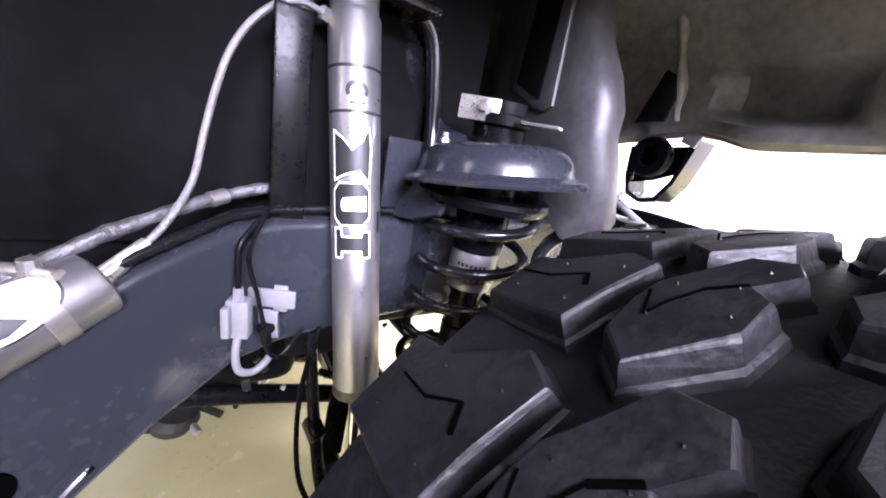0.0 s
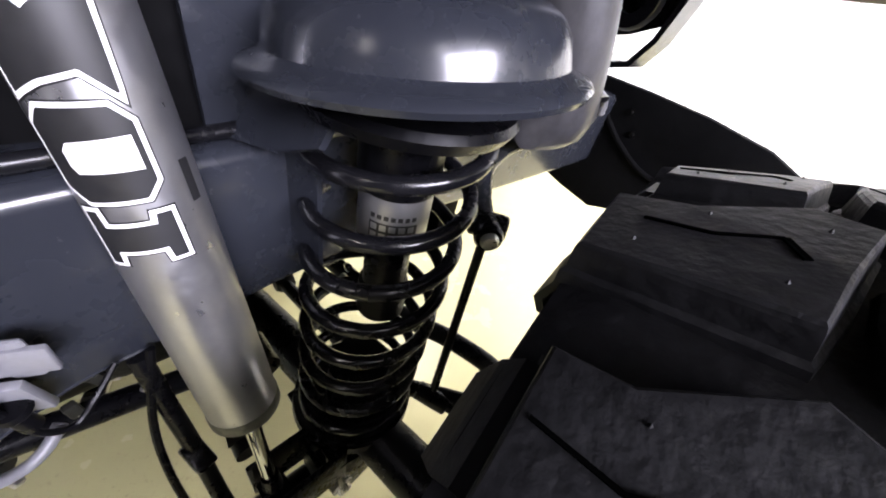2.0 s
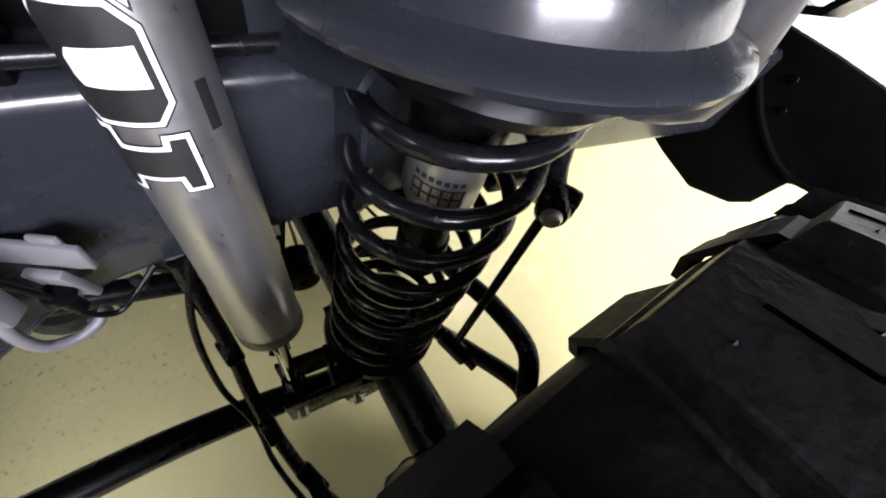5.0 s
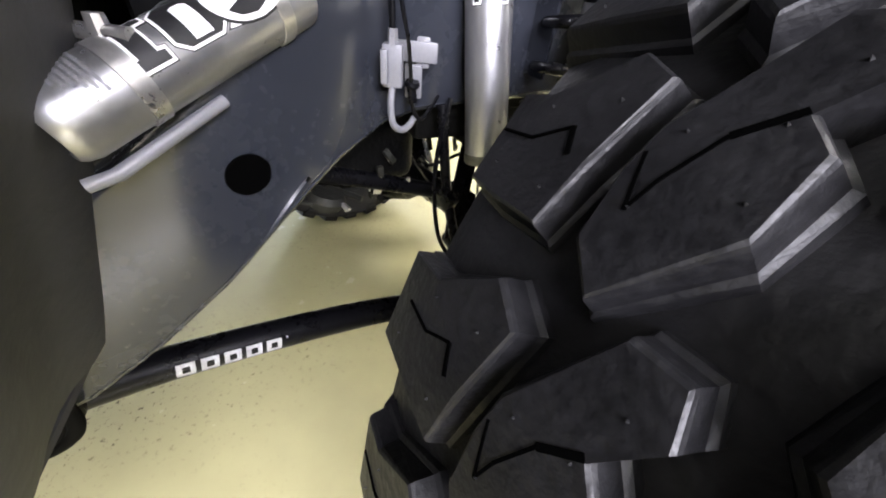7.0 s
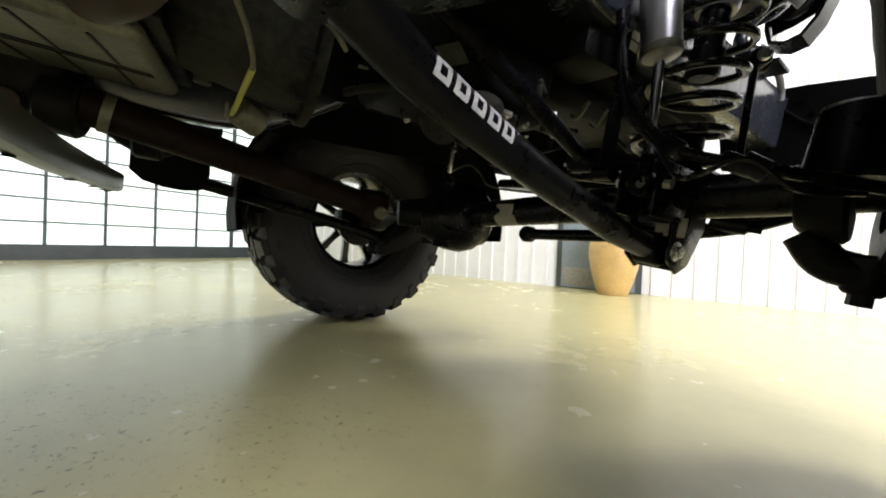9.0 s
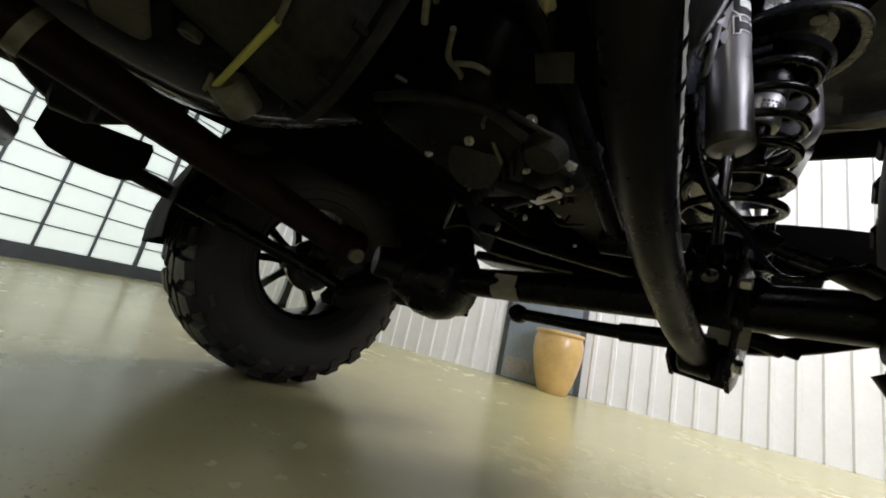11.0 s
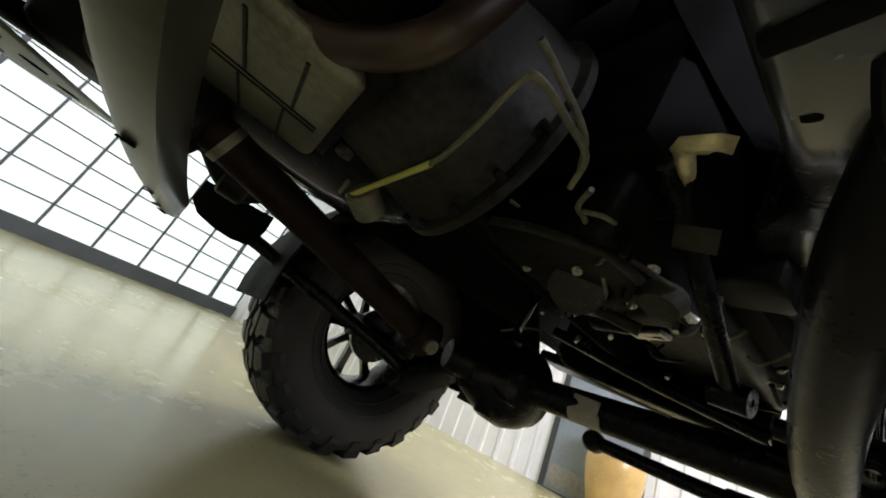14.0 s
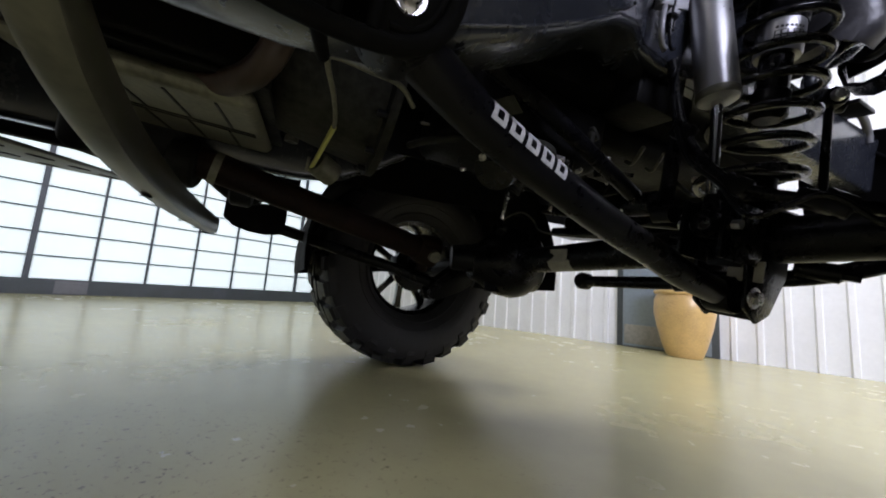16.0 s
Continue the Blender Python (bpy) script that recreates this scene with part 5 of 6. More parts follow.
gear = thing("transmission", "cast aluminium transmission with a ribbed pale pan", "transmission", (0.07, -0.75, 0.65))
part("pan", box(-0.115, -1.02, 0.553, 0.250, -0.708, 0.585, 0.018, 3), CAST, gear, "pale ribbed oil pan")
# pan ribs in the darker cast: the embossing's shaded lines are painted
for k in range(3):
    y = -0.775 - 0.07 * k
    part("pan_rib", box(-0.095, y - 0.0022, 0.5510, 0.045, y + 0.0022, 0.557), CAST_DARK, gear, smooth=False)
    part("pan_rib", box(0.080, y + 0.010 - 0.0022, 0.5510, 0.225, y + 0.010 + 0.0022, 0.557), CAST_DARK, gear, smooth=False)
for x in (0.055, 0.072):
    part("pan_rib", box(x - 0.002, -0.99, 0.5510, x + 0.002, -0.725, 0.557), CAST_DARK, gear, smooth=False)
# flange, case and bell carry the shade under the car in their colour
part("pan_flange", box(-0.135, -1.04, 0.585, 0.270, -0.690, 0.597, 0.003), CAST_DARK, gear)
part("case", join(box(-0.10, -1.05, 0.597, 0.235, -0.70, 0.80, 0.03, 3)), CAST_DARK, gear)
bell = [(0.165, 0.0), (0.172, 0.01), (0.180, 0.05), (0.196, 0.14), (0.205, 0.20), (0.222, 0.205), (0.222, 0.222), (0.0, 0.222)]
part("bell_housing", moved(lathe(bell, 48), Matrix.Translation((0.07, -0.70, 0.755)) @ Matrix.Rotation(radians(-90), 4, "X")), CAST_GREY, gear, "mottled grey bell housing, its shade put into the colour")
for a in range(200, 345, 24):
    c, s_ = math.cos(radians(a)), math.sin(radians(a))
    part("bell_bolt", rod((0.07 + 0.212 * c, -0.515, 0.755 + 0.212 * s_), (0.07 + 0.212 * c, -0.485, 0.755 + 0.212 * s_), 0.0065, segments=6), CAST_DARK, gear)
part("lug_eye", moved(lathe([(0.007, 0), (0.016, 0), (0.016, 0.014), (0.007, 0.014)], 24, True), pose(-0.045, -0.665, 0.585)), CAST, gear, "small cast eye")
part("drain_tab", moved(box(-0.006, -0.004, -0.035, 0.006, 0.004, 0.0, 0.002), pose(-0.115, -0.62, 0.575, 0, 15, 0)), CAST, gear)
gear.matrix_world = Matrix.Translation((-0.105, -0.080, -0.008)) @ gear.matrix_world
engine = thing("engine", "engine block, its shade put into a near-black colour and oil pan above the axle", "engine", (0.06, 0.0, 0.9))
# underside castings, darkened in colour for the shade they hang in
part("oil_pan", join(box(-0.06, -0.46, 0.60, 0.22, -0.12, 0.74, 0.03, 3), box(-0.04, -0.14, 0.68, 0.20, 0.48, 0.76, 0.03, 3)), CAST_DARK, engine, "finned oil pan, its shade put into a near-black colour")
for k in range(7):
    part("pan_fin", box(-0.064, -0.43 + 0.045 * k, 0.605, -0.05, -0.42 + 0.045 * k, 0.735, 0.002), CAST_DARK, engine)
# block in the near-black panel colour that stands in for engine-bay shade
part("block", join(box(-0.14, -0.50, 0.74, 0.25, 0.55, 1.02, 0.03), box(-0.14, -0.50, 1.00, 0.09, 0.55, 1.25, 0.03)), PANEL, engine, "engine block, its shade put into a near-black colour")
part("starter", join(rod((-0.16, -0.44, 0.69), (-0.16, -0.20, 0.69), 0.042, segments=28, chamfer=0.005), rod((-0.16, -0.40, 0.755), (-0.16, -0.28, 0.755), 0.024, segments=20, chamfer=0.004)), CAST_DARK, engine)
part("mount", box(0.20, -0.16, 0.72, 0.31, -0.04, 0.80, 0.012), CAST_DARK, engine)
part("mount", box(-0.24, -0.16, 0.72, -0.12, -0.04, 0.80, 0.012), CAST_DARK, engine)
part("stay", sweep([(0.00, -0.10, 0.60), (0.10, -0.16, 0.585), (0.20, -0.20, 0.58)], 0.011, 10), CAST_DARK, engine, "long dark stay")
part("stay_end", moved(box(-0.03, -0.010, -0.004, 0.05, 0.014, 0.006, 0.003), pose(0.16, -0.185, 0.575, 0, 0, -25)), STEEL, engine)
part("tag", moved(box(-0.022, -0.002, -0.016, 0.022, 0.0, 0.016, 0.001), pose(0.315, -0.43, 0.615, 60, 0, 20)), CAST_GREY, engine, "pale drilled metal tag")
for k, (p, q, r) in enumerate((((0.20, -0.30, 0.60), (0.25, -0.24, 0.59), 0.006), ((0.05, -0.25, 0.59), (0.16, -0.20, 0.575), 0.012), ((0.23, -0.40, 0.60), (0.26, -0.33, 0.60), 0.004))):
    part("stub", rod(p, q, r), CAST_GREY, engine)
part("pale_boss", moved(lathe([(0, 0), (0.03, 0), (0.036, 0.012), (0.028, 0.03), (0, 0.032)], 28), pose(0.235, -0.30, 0.606, 165)), CAST_GREY, engine, "pale cast boss")

# ledge, pulley and ribs on the engine underside
part("pan_ledge", sweep(spline([(0.03, -0.50, 0.600), (0.089, -0.482, 0.600), (0.150, -0.455, 0.598), (0.200, -0.412, 0.600), (0.210, -0.347, 0.603), (0.205, -0.30, 0.606)]), 0.008, 10), CAST_GREY, engine, "dull curved pan flange")
part("pulley", moved(lathe([(0, 0), (0.02, 0), (0.022, 0.006), (0.040, 0.008), (0.050, 0.004), (0.052, 0.016), (0.046, 0.020), (0.052, 0.024), (0.050, 0.036), (0, 0.038)], 40), frame_along((0.075, -0.29, 0.606), (0.16, -0.40, 0.50))), GLOSS, engine, "gloss black grooved pulley")
for k in range(8):
    part("pan_rib", moved(box(-0.003, -0.035, -0.020, 0.003, 0.035, 0.016, 0.001), pose(0.19 - 0.034 * k, -0.30 + 0.02 * k, 0.602, 0, 0, 35)), CAST_DARK, engine)
for x, y, z in ((0.12, -0.36, 0.595), (0.16, -0.25, 0.60), (0.03, -0.20, 0.60), (-0.02, -0.34, 0.60), (0.20, -0.17, 0.605), (0.24, -0.36, 0.61)):
    part("pan_bolt", bolt((x, y, z), (x + 0.05, y - 0.1, z - 0.2), 0.006, 0.008), STEEL, engine)
rs = thing("radiator_support", "black radiator and lower support ahead of the axle", "radiator", (-0.17, 0.5, 0.7))
part("core", box(-0.52, 0.44, 0.60, 0.18, 0.50, 1.06, 0.01), PANEL, rs, "black radiator core")
part("lower_rail", box(-0.56, 0.40, 0.565, 0.19, 0.54, 0.605, 0.012, 3), BLACK, rs, "black lower support rail")
for k in range(6):
    part("stay", box(-0.50 + 0.12 * k, 0.425, 0.61, -0.49 + 0.12 * k, 0.44, 1.0, 0.003), BLACK, rs)
vent = thing("vent_pipe", "bent pale breather wire below the bell housing", "pipe", (0.1, -0.6, 0.56))
bend = [loc(-0.149, -0.630, 0.600), loc(-0.035, -0.616, 0.606), loc(0.077, -0.603, 0.612), loc(0.165, -0.612, 0.616), loc(0.246, -0.628, 0.616), loc(0.262, -0.620, 0.616), loc(0.258, -0.575, 0.614), loc(0.250, -0.535, 0.612), loc(0.216, -0.507, 0.608)]
part("pipe", sweep(spline(bend, 4), 0.0040, 10), CAST, vent)
part("sleeve", rod(bend[0], bend[2], 0.0052), YELLOW, vent, "yellowed end sleeve")
vent2 = thing("vent_pipe", "thin pale breather wire beside the engine", "pipe", (0.33, -0.55, 0.62))
part("pipe", sweep(spline([loc(0.262, -0.635, 0.648), loc(0.255, -0.600, 0.648), loc(0.240, -0.535, 0.644), loc(0.214, -0.500, 0.640)], 4), 0.0038, 8), CAST, vent2)
loopw = thing("wire_loop", "bent pale wire hook beside the engine", "wire", (0.29, -0.45, 0.6))
part("wire", sweep(spline([loc(0.215, -0.474, 0.63), loc(0.183, -0.451, 0.63), loc(0.176, -0.425, 0.63), loc(0.158, -0.381, 0.63)], 4), 0.0042, 8), CAST, loopw)
part("wire", sweep(spline([loc(0.183, -0.440, 0.63), loc(0.200, -0.425, 0.63), loc(0.205, -0.405, 0.632)], 4), 0.0036, 8), CAST, loopw)
cable = thing("sensor_cable", "thin pale sensor cable sagging along the axle", "cable", (0.0, -0.03, 0.55))
part("cable", sweep(spline([loc(-0.330, -0.03, 0.588), loc(-0.24, -0.03, 0.606), loc(-0.176, -0.03, 0.603), loc(-0.125, -0.03, 0.570), loc(-0.088, -0.03, 0.534), loc(0.021, -0.03, 0.508), loc(0.137, -0.03, 0.489)], 6), 0.0032, 8), CAST, cable)
foil = thing("heat_shield", "crumpled gold foil heat shield beside the engine", "heat shield", (0.38, -0.52, 0.62))
rnd = random.Random(3)
rows = []
for k, (x0, y0, x1, y1) in enumerate(((0.367, -0.460, 0.380, -0.460), (0.367, -0.482, 0.388, -0.477), (0.369, -0.502, 0.394, -0.499), (0.374, -0.519, 0.400, -0.502), (0.387, -0.529, 0.406, -0.498), (0.413, -0.530, 0.414, -0.498), (0.425, -0.521, 0.424, -0.498), (0.437, -0.510, 0.430, -0.500))):
    rows.append([(x0 + (x1 - x0) * j / 4, y0 + (y1 - y0) * j / 4, 0.620 + rnd.uniform(-0.005, 0.005) + 0.006 * abs(j - 2)) for j in range(5)])
part("sheet", skin(rows, thick=0.002), GOLDFOIL, foil)
foil.matrix_world = Matrix.Translation((-0.085, 0.02, 0.065)) @ foil.matrix_world

exh = thing("exhaust_pipe", "heat-browned exhaust pipe looping round the gearbox", "exhaust", (-0.1, -0.9, 0.6))
part("pipe", sweep(spline([(0.372, -0.655, 0.70), (0.362, -0.665, 0.62), (0.345, -0.680, 0.562), (0.310, -0.707, 0.534), (0.255, -0.752, 0.528), (0.215, -0.806, 0.530), (0.14, -0.89, 0.548), (0.04, -0.955, 0.560), (-0.05, -0.990, 0.557), (-0.098, -1.022, 0.528), (-0.110, -1.036, 0.485), (-0.098, -1.020, 0.446), (-0.078, -0.98, 0.426), (-0.05, -0.93, 0.418)]), 0.0205, 24), EXHAUST, exh, "rust-brown bent pipe")
part("flange", rod((0.372, -0.655, 0.685), (0.372, -0.655, 0.70), 0.036, segments=28, chamfer=0.003), RUST, exh)
exh.matrix_world = Matrix.Translation((-0.115, -0.085, 0.045)) @ exh.matrix_world

xm = thing("cross_member", "satin grey-green steel cross member with oval holes under the gearbox", "cross member", (0, -0.84, 0.42))
XL = [(-0.415, -0.822, 0.388), (-0.34, -0.824, 0.391), (-0.20, -0.830, 0.400), (0.0, -0.832, 0.411), (0.15, -0.832, 0.424), (0.30, -0.830, 0.444), (0.42, -0.828, 0.480), (0.50, -0.825, 0.530)]


XL = [(x + 0.02 + 0.10 * (x - 0.5), y - 0.035 - 0.09 * (0.5 - x), z - 0.055 * (0.5 - x)) for x, y, z in XL]


def beam(line, w, h):
    bm = bmesh.new()
    rings = []
    r = 0.010
    for p in spline(line, 6):
        ring = []
        for cy, cz, a0 in ((w - r, -h + r, -90), (w - r, h - r, 0), (-w + r, h - r, 90), (-w + r, -h + r, 180)):
            for a in (0, 45, 90):
                t = radians(a0 + a)
                ring.append(bm.verts.new((p.x, p.y + cy + r * math.cos(t), p.z + cz + r * math.sin(t))))
        rings.append(ring)
    for p, q in zip(rings, rings[1:]):
        for i in range(len(p)):
            bm.faces.new((p[i], p[(i + 1) % len(p)], q[(i + 1) % len(p)], q[i]))
    bm.faces.new(rings[0])
    bm.faces.new(rings[-1])
    return bm


part("beam", beam(XL, 0.019, 0.026), BEAMPAINT, xm, "satin grey-green box beam")
HOLES = ((0.15, -0.845, 0.398), (-0.10, -0.845, 0.379), (-0.25, -0.842, 0.3705), (-0.33, -0.838, 0.365), (-0.38, -0.836, 0.363))
# beam holes are black discs, shade painted on the uncut beam
for x, y, z in [(x + 0.02 + 0.10 * (x - 0.5), y - 0.035 - 0.09 * (0.5 - x), z - 0.055 * (0.5 - x)) for x, y, z in HOLES]:
    part("hole", moved(lathe([(0, 0), (0.009, 0), (0.009, 0.002), (0, 0.002)], 20), pose(x, y + 0.008, z - 0.003) @ Matrix.Diagonal((1.3, 0.8, 1, 1))), HOLE_SHADE, xm)
for k in range(4):
    part("scuff", moved(box(-0.012, -0.0012, -0.0006, 0.012, 0.0012, 0.0006), pose(-0.42 + 0.05 * k, -0.915 - 0.004 * k, 0.326 + 0.004 * k, 0, 0, 20)), CAST_DARK, xm, smooth=False)
skid = thing("skid_plate", "pale flat skid plate with dark oval holes behind the cross member", "skid plate", (-0.2, -1.25, 0.47))
part("plate", box(-0.75, -1.62, 0.462, 0.25, -1.085, 0.470, 0.002), CAST, skid, "pale scuffed plate")
# plate holes, likewise only discs in the hole-shade colour
for x in (-0.6, -0.45, -0.3, -0.15, 0.0, 0.13):
    for y in (-1.16, -1.30, -1.45):
        part("hole", moved(lathe([(0, 0), (0.022, 0), (0.022, 0.002), (0, 0.002)], 20), pose(x, y, 0.4605) @ Matrix.Diagonal((1.6, 0.8, 1, 1))), HOLE_SHADE, skid)
skid.matrix_world = Matrix.Translation((0, -0.09, -0.035)) @ skid.matrix_world
tcase = thing("transfer_case", "dark finned transfer case behind the drive shaft", "transfer case", (-0.2, -0.95, 0.55))
# casting colour holds the shade beneath the floor
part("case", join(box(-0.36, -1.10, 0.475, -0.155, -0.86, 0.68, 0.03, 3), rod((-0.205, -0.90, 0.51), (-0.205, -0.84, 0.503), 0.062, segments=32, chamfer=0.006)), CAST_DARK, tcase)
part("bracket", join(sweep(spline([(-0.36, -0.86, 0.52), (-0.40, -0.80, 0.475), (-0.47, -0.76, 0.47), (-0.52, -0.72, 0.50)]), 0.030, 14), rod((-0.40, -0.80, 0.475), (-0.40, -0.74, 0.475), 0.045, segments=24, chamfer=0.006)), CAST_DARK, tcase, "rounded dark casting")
part("can", moved(lathe([(0, 0), (0.03, 0), (0.032, 0.004), (0.032, 0.05), (0.026, 0.056), (0, 0.056)], 28), pose(-0.12, -0.535, 0.545, 70, 0, 30)), CAST, tcase, "small pale finned can")

tcase.matrix_world = Matrix.Translation((-0.05, -0.10, -0.02)) @ tcase.matrix_world
# made-up clips, wires and screws, strewn to add glints among the dark parts
rnd = random.Random(11)
for k in range(58):
    x, y, z = rnd.uniform(-0.15, 0.30), rnd.uniform(-0.42, 0.15), rnd.uniform(0.585, 0.69)
    cl = thing("glint_clip" if k % 2 else "wire", "small made-up metal clip that adds a glint under the engine" if k % 2 else "short made-up wire that adds a glint under the engine", "clip" if k % 2 else "wire", (x, y, z), "clips and wires under the engine")
    if k % 2:
        f = rnd.uniform(0.5, 1.1)
        part("body", moved(box(-0.014 * f, -0.006 * f, -0.005, 0.014 * f, 0.006 * f, 0.005, 0.002), pose(x, y, z, rnd.uniform(0, 90), rnd.uniform(0, 90), rnd.uniform(0, 180))), (CAST_GREY, GLOSS, STEEL, CAST_DARK)[k // 2 % 4], cl)
        part("screw", bolt((x, y, z - 0.005), (x + 0.02, y - 0.05, z - 0.2), 0.0035, 0.004), STEEL, cl)
    else:
        dx, dy = rnd.uniform(-0.08, 0.08), rnd.uniform(-0.10, 0.10)
        part("strand", sweep(spline([(x, y, z), (x + dx * 0.4, y + dy * 0.3, z - 0.012), (x + dx, y + dy, z + rnd.uniform(-0.01, 0.02))], 5), rnd.uniform(0.002, 0.005), 8), CAST_DARK if k % 3 else CAST, cl)
# ---- body, liners ----
fl = thing("fender_liner", "dark grey moulded plastic wheel arch liner", "liner", (0.5, 0.5, 1.2))
# front wall above the tyre, with a notched lower edge
xs = [0.10, 0.16, 0.24, 0.29, 0.335, 0.38, 0.427, 0.466, 0.517, 0.58, 0.646, 0.754, 0.815, 0.92, 1.06]
low = [1.12, 1.13, 1.145, 1.155, 1.165, 1.176, 1.180, 1.174, 1.164, 1.168, 1.174, 1.186, 1.196, 1.210, 1.225]
rows = []
for f in [0.0, 0.03] + [k / 22 for k in range(2, 23)]:
    row = []
    for k in range(49):
        x = 0.10 + 0.02 * k
        z0 = interp(x, xs, low)
        z = z0 + (1.46 - z0) * f
        y = 0.56 + 0.05 * math.sin(6 * x) * (0.4 + f) - 0.22 * f ** 2.2 + 0.014 * math.sin(19 * x + 7 * f) * math.sin(9 * f + 4 * x)
        # a stepped pocket and a standing bulge
        y += 0.042 / (1 + math.exp(-200 * (x - 0.44))) / (1 + math.exp(200 * (x - 0.63))) / (1 + math.exp(-130 * (f - 0.14))) / (1 + math.exp(130 * (f - 0.45 + 0.25 * (x - 0.44))))
        y -= 0.030 * math.exp(-((x - 0.74) / 0.05) ** 2 - ((f - 0.45) / 0.25) ** 2)
        # a raised field with a sharp lower step over the outer half
        y -= 0.026 / (1 + math.exp(-160 * (x - 0.50))) / (1 + math.exp(-120 * (f - 0.62 + 0.20 * math.sin(7 * x))))
        if f == 0.0:
            y += 0.02
        row.append((x, y, z))
    rows.append(row)
part("front_wall", skin(rows, thick=0.005), LINER, fl, "moulded front wall with a notched lower edge")
part("hanging_tab", moved(prism([(-0.03, 0.0), (0.028, 0.006), (0.034, 0.05), (0.02, 0.09), (0.0, 0.10), (-0.012, 0.06)], 0.01, 0.003), Matrix.Translation((0.36, 0.50, 1.18)) @ Matrix.Rotation(radians(90), 4, "X")), PANEL, fl, "black hanging tab")
part("lip", sweep(spline([(x, 0.575 + 0.05 * math.sin(6 * x) * 0.4, z) for x, z in zip(xs, low)], 4), 0.005, 8), LINER, fl, "rolled lower lip")
part("ridge", sweep(spline([(0.345, 0.50, 1.40), (0.362, 0.51, 1.33), (0.378, 0.525, 1.25), (0.385, 0.54, 1.195)]), [0.010 + 0.004 * math.sin(0.5 * k) for k in range(25)], 10), LINER, fl, "moulded ridge")
# liner roof above, near black: the shade up there is painted in
part("roof", skin([[(x, y, 1.40 + 0.05 * math.cos(3 * y) - 0.06 * max(0, x - 0.8)) for x in (0.10, 0.2, 0.32, 0.45, 0.6, 0.76)] for y in (-0.55, -0.35, -0.15, 0.05, 0.25, 0.45)], thick=0.005), PANEL, fl, "liner roof, its shade put into a near-black colour")
# inner upright with an embossed panel
inner = thing("inner_liner", "satin grey liner upright with an embossed panel", "liner", (0.33, 0.27, 1.15))
cols = [(0.125, 0.275), (0.17, 0.262), (0.24, 0.255), (0.30, 0.255), (0.335, 0.258), (0.36, 0.268), (0.372, 0.285), (0.375, 0.305), (0.370, 0.33)]
rows = []
for z, s, b in ((0.955, 1.22, 0.405), (0.975, 1.30, 0.375), (1.00, 1.32, 0.32), (1.06, 1.29, 0.25), (1.09, 1.27, 0.19), (1.13, 1.23, 0.17), (1.17, 1.22, 0.16), (1.22, 1.14, 0.15), (1.27, 1.02, 0.14), (1.32, 0.96, 0.13), (1.38, 0.92, 0.12), (1.46, 0.90, 0.12)):
    rows.append([(max(0.1 + (x - 0.1) * s, b + 0.004 * i), y - 0.03 * min(1, max(0, (z - 1.0) / 0.12)), z) for i, (x, y) in enumerate(cols)])
part("upright", skin(rows, thick=0.005), UPRIGHT, inner, "satin grey moulded upright")
part("embossed_panel", moved(prism([(0.245, 1.185), (0.310, 1.155), (0.335, 1.150), (0.352, 1.160), (0.335, 1.39), (0.262, 1.40), (0.243, 1.32)], 0.010, 0.005), Matrix.Translation((0, 0.228, 0)) @ Matrix.Rotation(radians(90), 4, "X")), UPRIGHT, inner, "raised embossed panel")
# flat near-black field that paints the recess's shade
part("panel_recess_shade", moved(prism([(0.258, 1.195), (0.322, 1.170), (0.322, 1.38), (0.270, 1.385)], 0.003, 0.001), Matrix.Translation((0, 0.219, 0)) @ Matrix.Rotation(radians(90), 4, "X")), PANEL, inner, "near-black field painted as the shade of a recess")
# inner body wall behind the shock; near-black body colour stands in for shade
body = thing("car_body", "underside of the off-roader body, shade put into its colour: fender walls, floor and hood", "car body", (0.1, 0, 1.3))
part("inner_wall", skin([[(0.262 + 0.05 * max(0, -y - 0.35) + 0.02 * math.sin(5 * y + 2 * z), y, z) for y in (-0.75, -0.55, -0.4, -0.28, -0.18, -0.08, 0.03, 0.135)] for z in (0.90, 1.0, 1.1, 1.2, 1.3, 1.45)], thick=0.004), PANEL, body, "scuffed inner wall, its shade put into a near-black colour")
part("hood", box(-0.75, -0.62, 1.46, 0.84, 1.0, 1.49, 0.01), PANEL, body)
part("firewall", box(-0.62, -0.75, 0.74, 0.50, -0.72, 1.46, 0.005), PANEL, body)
part("floor_pan", box(-0.78, -3.2, 0.74, 0.98, -0.73, 0.78, 0.01), PANEL, body, "floor pan, its shade put into a near-black colour")
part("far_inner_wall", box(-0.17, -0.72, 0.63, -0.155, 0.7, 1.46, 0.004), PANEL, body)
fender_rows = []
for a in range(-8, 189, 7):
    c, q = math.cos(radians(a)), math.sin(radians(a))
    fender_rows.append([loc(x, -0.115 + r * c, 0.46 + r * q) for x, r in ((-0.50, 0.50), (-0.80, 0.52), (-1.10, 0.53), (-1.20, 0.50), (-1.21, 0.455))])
part("far_fender", skin(fender_rows, thick=0.006), PANEL, body, "far wheel arch, its shade put into a near-black colour")
part("far_apron", skin([[loc(-0.50 - 0.02 * math.sin(3 * z), y, z) for y in (-0.66, -0.45, -0.20, 0.05, 0.30, 0.52, 0.70)] for z in (0.685, 0.80, 0.95, 1.15, 1.30)], thick=0.005), PANEL, body, "far inner apron, its shade put into a near-black colour")
part("grille_panel", box(-0.55, 0.955, 1.31, 0.90, 0.99, 1.46, 0.012), PANEL, body, "dark back of the grille panel")
part("fender_side", box(0.935, -0.76, 0.56, 0.975, -0.575, 1.46, 0.012), PANEL, body, "dark rear edge of the front fender")
part("rocker", box(0.86, -3.2, 0.50, 0.98, -0.74, 0.80, 0.02), PANEL, body)
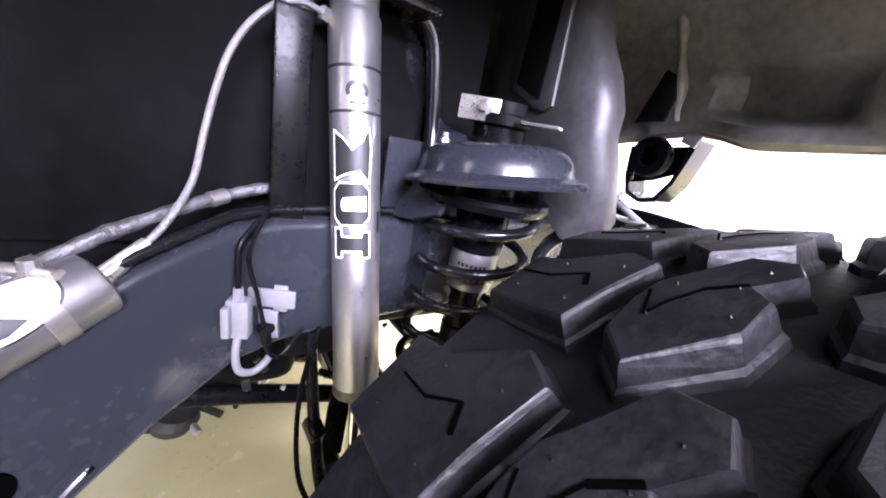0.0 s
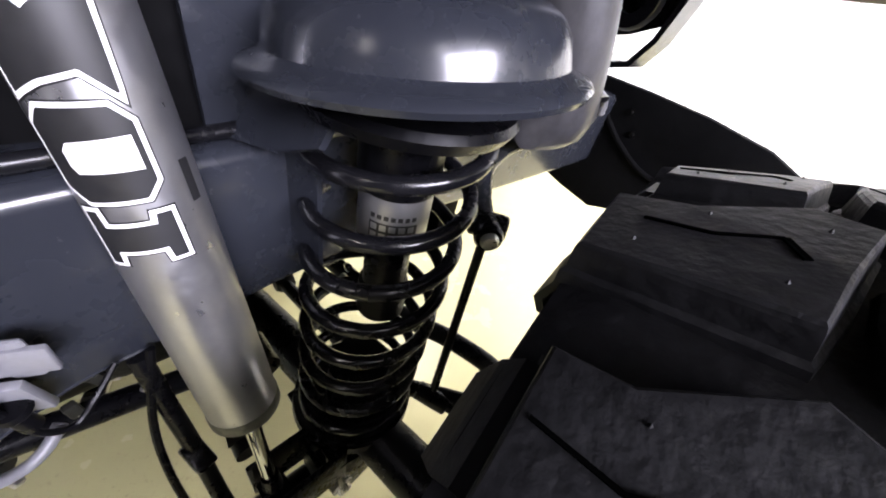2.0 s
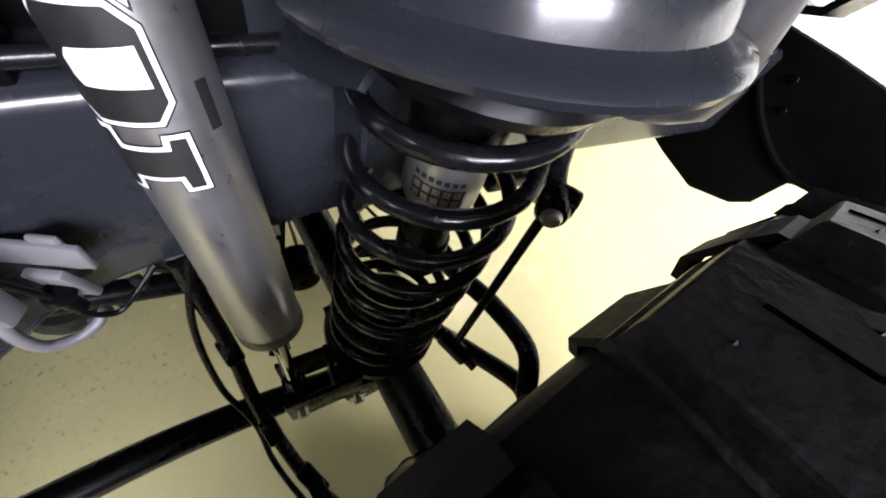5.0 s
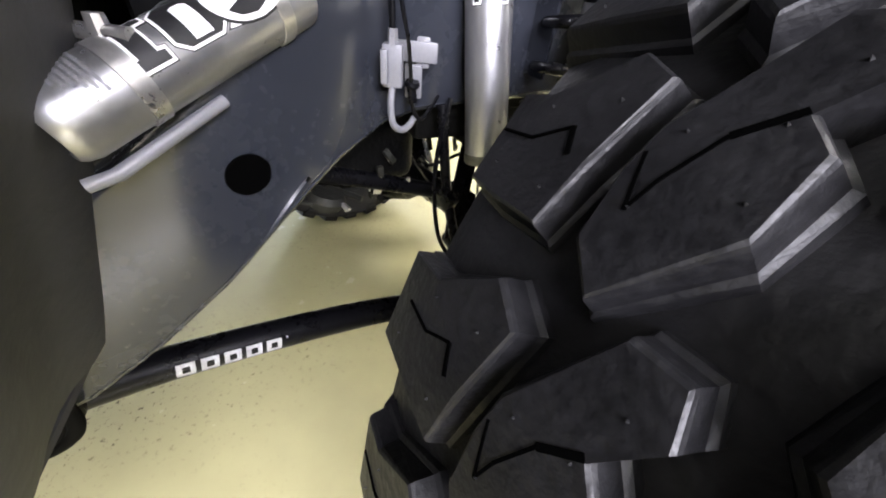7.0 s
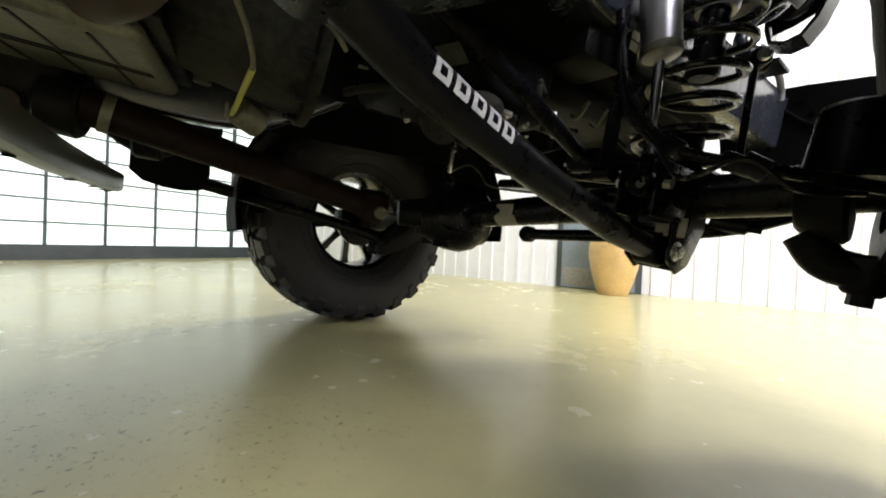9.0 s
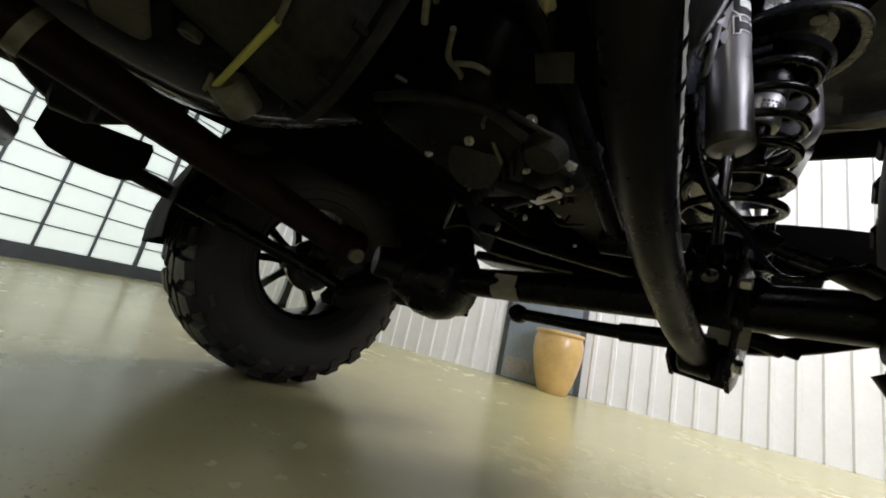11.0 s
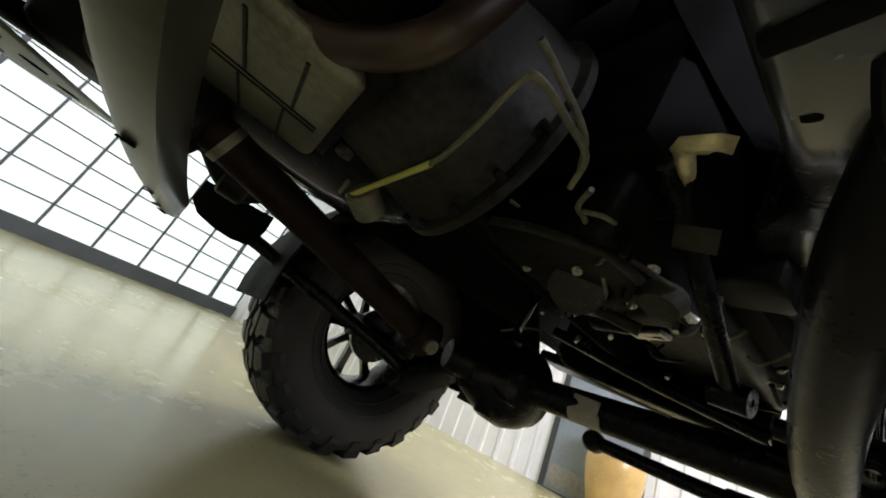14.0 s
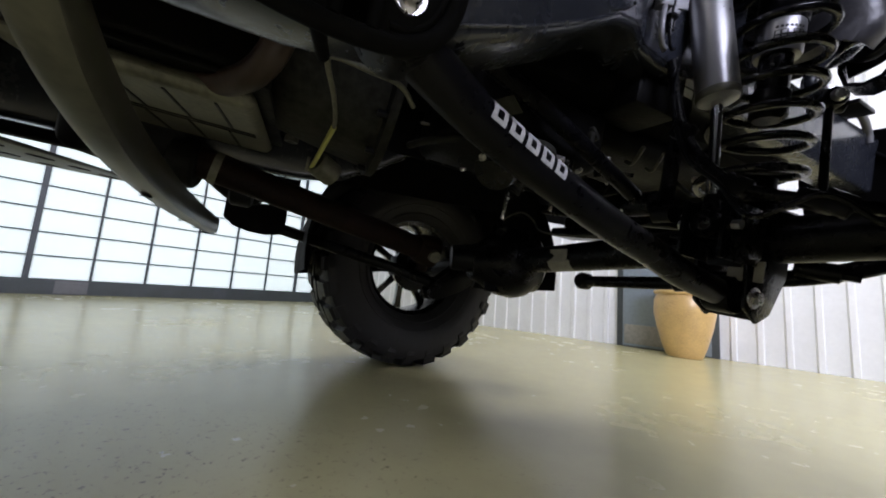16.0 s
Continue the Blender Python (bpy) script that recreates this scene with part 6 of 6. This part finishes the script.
part("rocker", box(-0.80, -3.2, 0.50, -0.68, -0.72, 0.80, 0.02), PANEL, body)
# rear wheel-well flap
flap = thing("rear_liner", "black ribbed rubbery rear wheel arch liner hanging beside the rail", "liner", (0.7, -0.52, 0.8))
prof = [(-0.40, 1.40), (-0.425, 1.20), (-0.455, 1.03), (-0.480, 0.91), (-0.515, 0.80), (-0.553, 0.68), (-0.572, 0.625)]
rows = []
for y, z in spline([(0, y, z) for y, z in prof], 4) and [(q.y, q.z) for q in spline([(0, y, z) for y, z in prof], 4)]:
    rows.append([(x, y - 0.07 * (x - 0.55) + 0.004 * math.sin(40 * x), z) for x in [0.490 + 0.02 * k for k in range(30)]])
part("sheet", skin(rows, thick=0.006), FLAP, flap, "black textured sheet")
part("bottom_edge", sweep([(x, -0.573 - 0.07 * (x - 0.55), 0.625) for x in [0.52 + 0.04 * k for k in range(14)]], 0.008, 8), FLAP, flap)
# front plate in the wheel well with its bolts
fp = thing("front_plate", "black plastic front wheel-well plate with three bolts", "liner", (0.45, 0.68, 0.85))
outline = [(0.17, 0.80), (0.20, 0.68), (0.30, 0.655), (0.40, 0.640), (0.48, 0.672), (0.505, 0.70), (0.515, 0.765), (0.58, 0.80), (0.70, 0.80), (0.74, 0.84), (0.735, 0.895), (0.66, 0.922), (0.53, 0.938), (0.40, 0.944), (0.30, 0.945), (0.17, 0.94)]
part("plate", moved(prism(outline, 0.02, 0.006), Matrix.Translation((0, 0.705, 0)) @ Matrix.Rotation(radians(90), 4, "X")), PANEL, fp, "black plate with a shaped lower edge")
part("rib", sweep(spline([(0.30, 0.682, 0.90), (0.40, 0.680, 0.82), (0.50, 0.680, 0.78), (0.60, 0.680, 0.80)]), 0.006, 8), PANEL, fp)
for p in ((0.300, 0.684, 0.868), (0.385, 0.684, 0.893), (0.412, 0.684, 0.850)):
    part("bolt", bolt(p, (p[0], -1, p[2]), 0.006, 0.005), CAST_DARK, fp)
fp.matrix_world = Matrix.Translation((-0.03, 0.135, 0.035)) @ fp.matrix_world
# body mount with a ring and a shackle-like bracket beyond the tyre
bm_ = thing("body_mount", "curved black bracket with a round rubber mount", "bracket", (0.40, 0.42, 1.03))
part("curve", skin([[(x, 0.45 + d, z) for d in (0.0, 0.03, 0.06)] for x, z in ((0.345, 1.085), (0.352, 1.03), (0.365, 0.995), (0.395, 0.985), (0.425, 0.995), (0.445, 1.03), (0.455, 1.075), (0.462, 1.11))], thick=0.008), GLOSS, bm_, "glossy curved strap")
part("ring", moved(lathe([(0.018, -0.012), (0.034, -0.012), (0.037, 0), (0.034, 0.012), (0.018, 0.012)], 32, True), Matrix.Translation((0.398, 0.435, 1.070)) @ Matrix.Rotation(radians(90), 4, "X")), BLACK, bm_)
part("web", moved(prism([(0.35, 1.085), (0.365, 1.02), (0.40, 1.03), (0.44, 1.05), (0.452, 1.10)], 0.006, 0.001), Matrix.Translation((0, 0.47, 0)) @ Matrix.Rotation(radians(90), 4, "X")), BLACK, bm_)
part("tab", moved(box(-0.012, -0.004, -0.012, 0.014, 0.004, 0.012, 0.002), pose(0.452, 0.44, 1.110, 0, 20, 0)), GREYPLASTIC, bm_, "pale clip")
st = thing("sway_bar_mount", "grey-black sway bar mount bracket with a bright bush", "bracket", (0.37, 0.46, 0.95))
part("pillar", rod((0.330, 0.450, 0.955), (0.330, 0.450, 0.992), 0.020, segments=28, chamfer=0.003), GREYPLASTIC, st, "grey bush")
part("washer", rod((0.330, 0.450, 0.990), (0.330, 0.450, 0.996), 0.027, segments=28), STEEL, st)
part("arm", sweep(spline([(0.345, 0.46, 0.975), (0.375, 0.50, 0.945), (0.372, 0.56, 0.925), (0.372, 0.575, 0.900)]), 0.0075, 10), GREYPLASTIC, st)
part("leg", skin([[(0.315 + d, 0.44, z) for d in (0, 0.028)] for z in (0.84, 0.90, 0.96)], thick=0.008), FRAME, st)
part("plate", box(0.30, 0.42, 0.935, 0.40, 0.50, 0.945, 0.002), BLACK, st)
for ob in (bm_, st):
    ob.matrix_world = Matrix.Translation((0.78, -0.24, 1.085)) @ Matrix.Scale(1.22, 4) @ Matrix.Translation((-0.78, 0.24, -1.085)) @ ob.matrix_world
st.matrix_world = Matrix.Translation((0.03, 0, 0.055)) @ st.matrix_world
bm_.matrix_world = Matrix.Translation((0.025, 0, 0.055)) @ bm_.matrix_world

# the car's parts into the world
for ob in list(scene.collection.objects):
    if ob.parent is None and ob not in OTHERS:
        ob.matrix_world = CAR @ ob.matrix_world
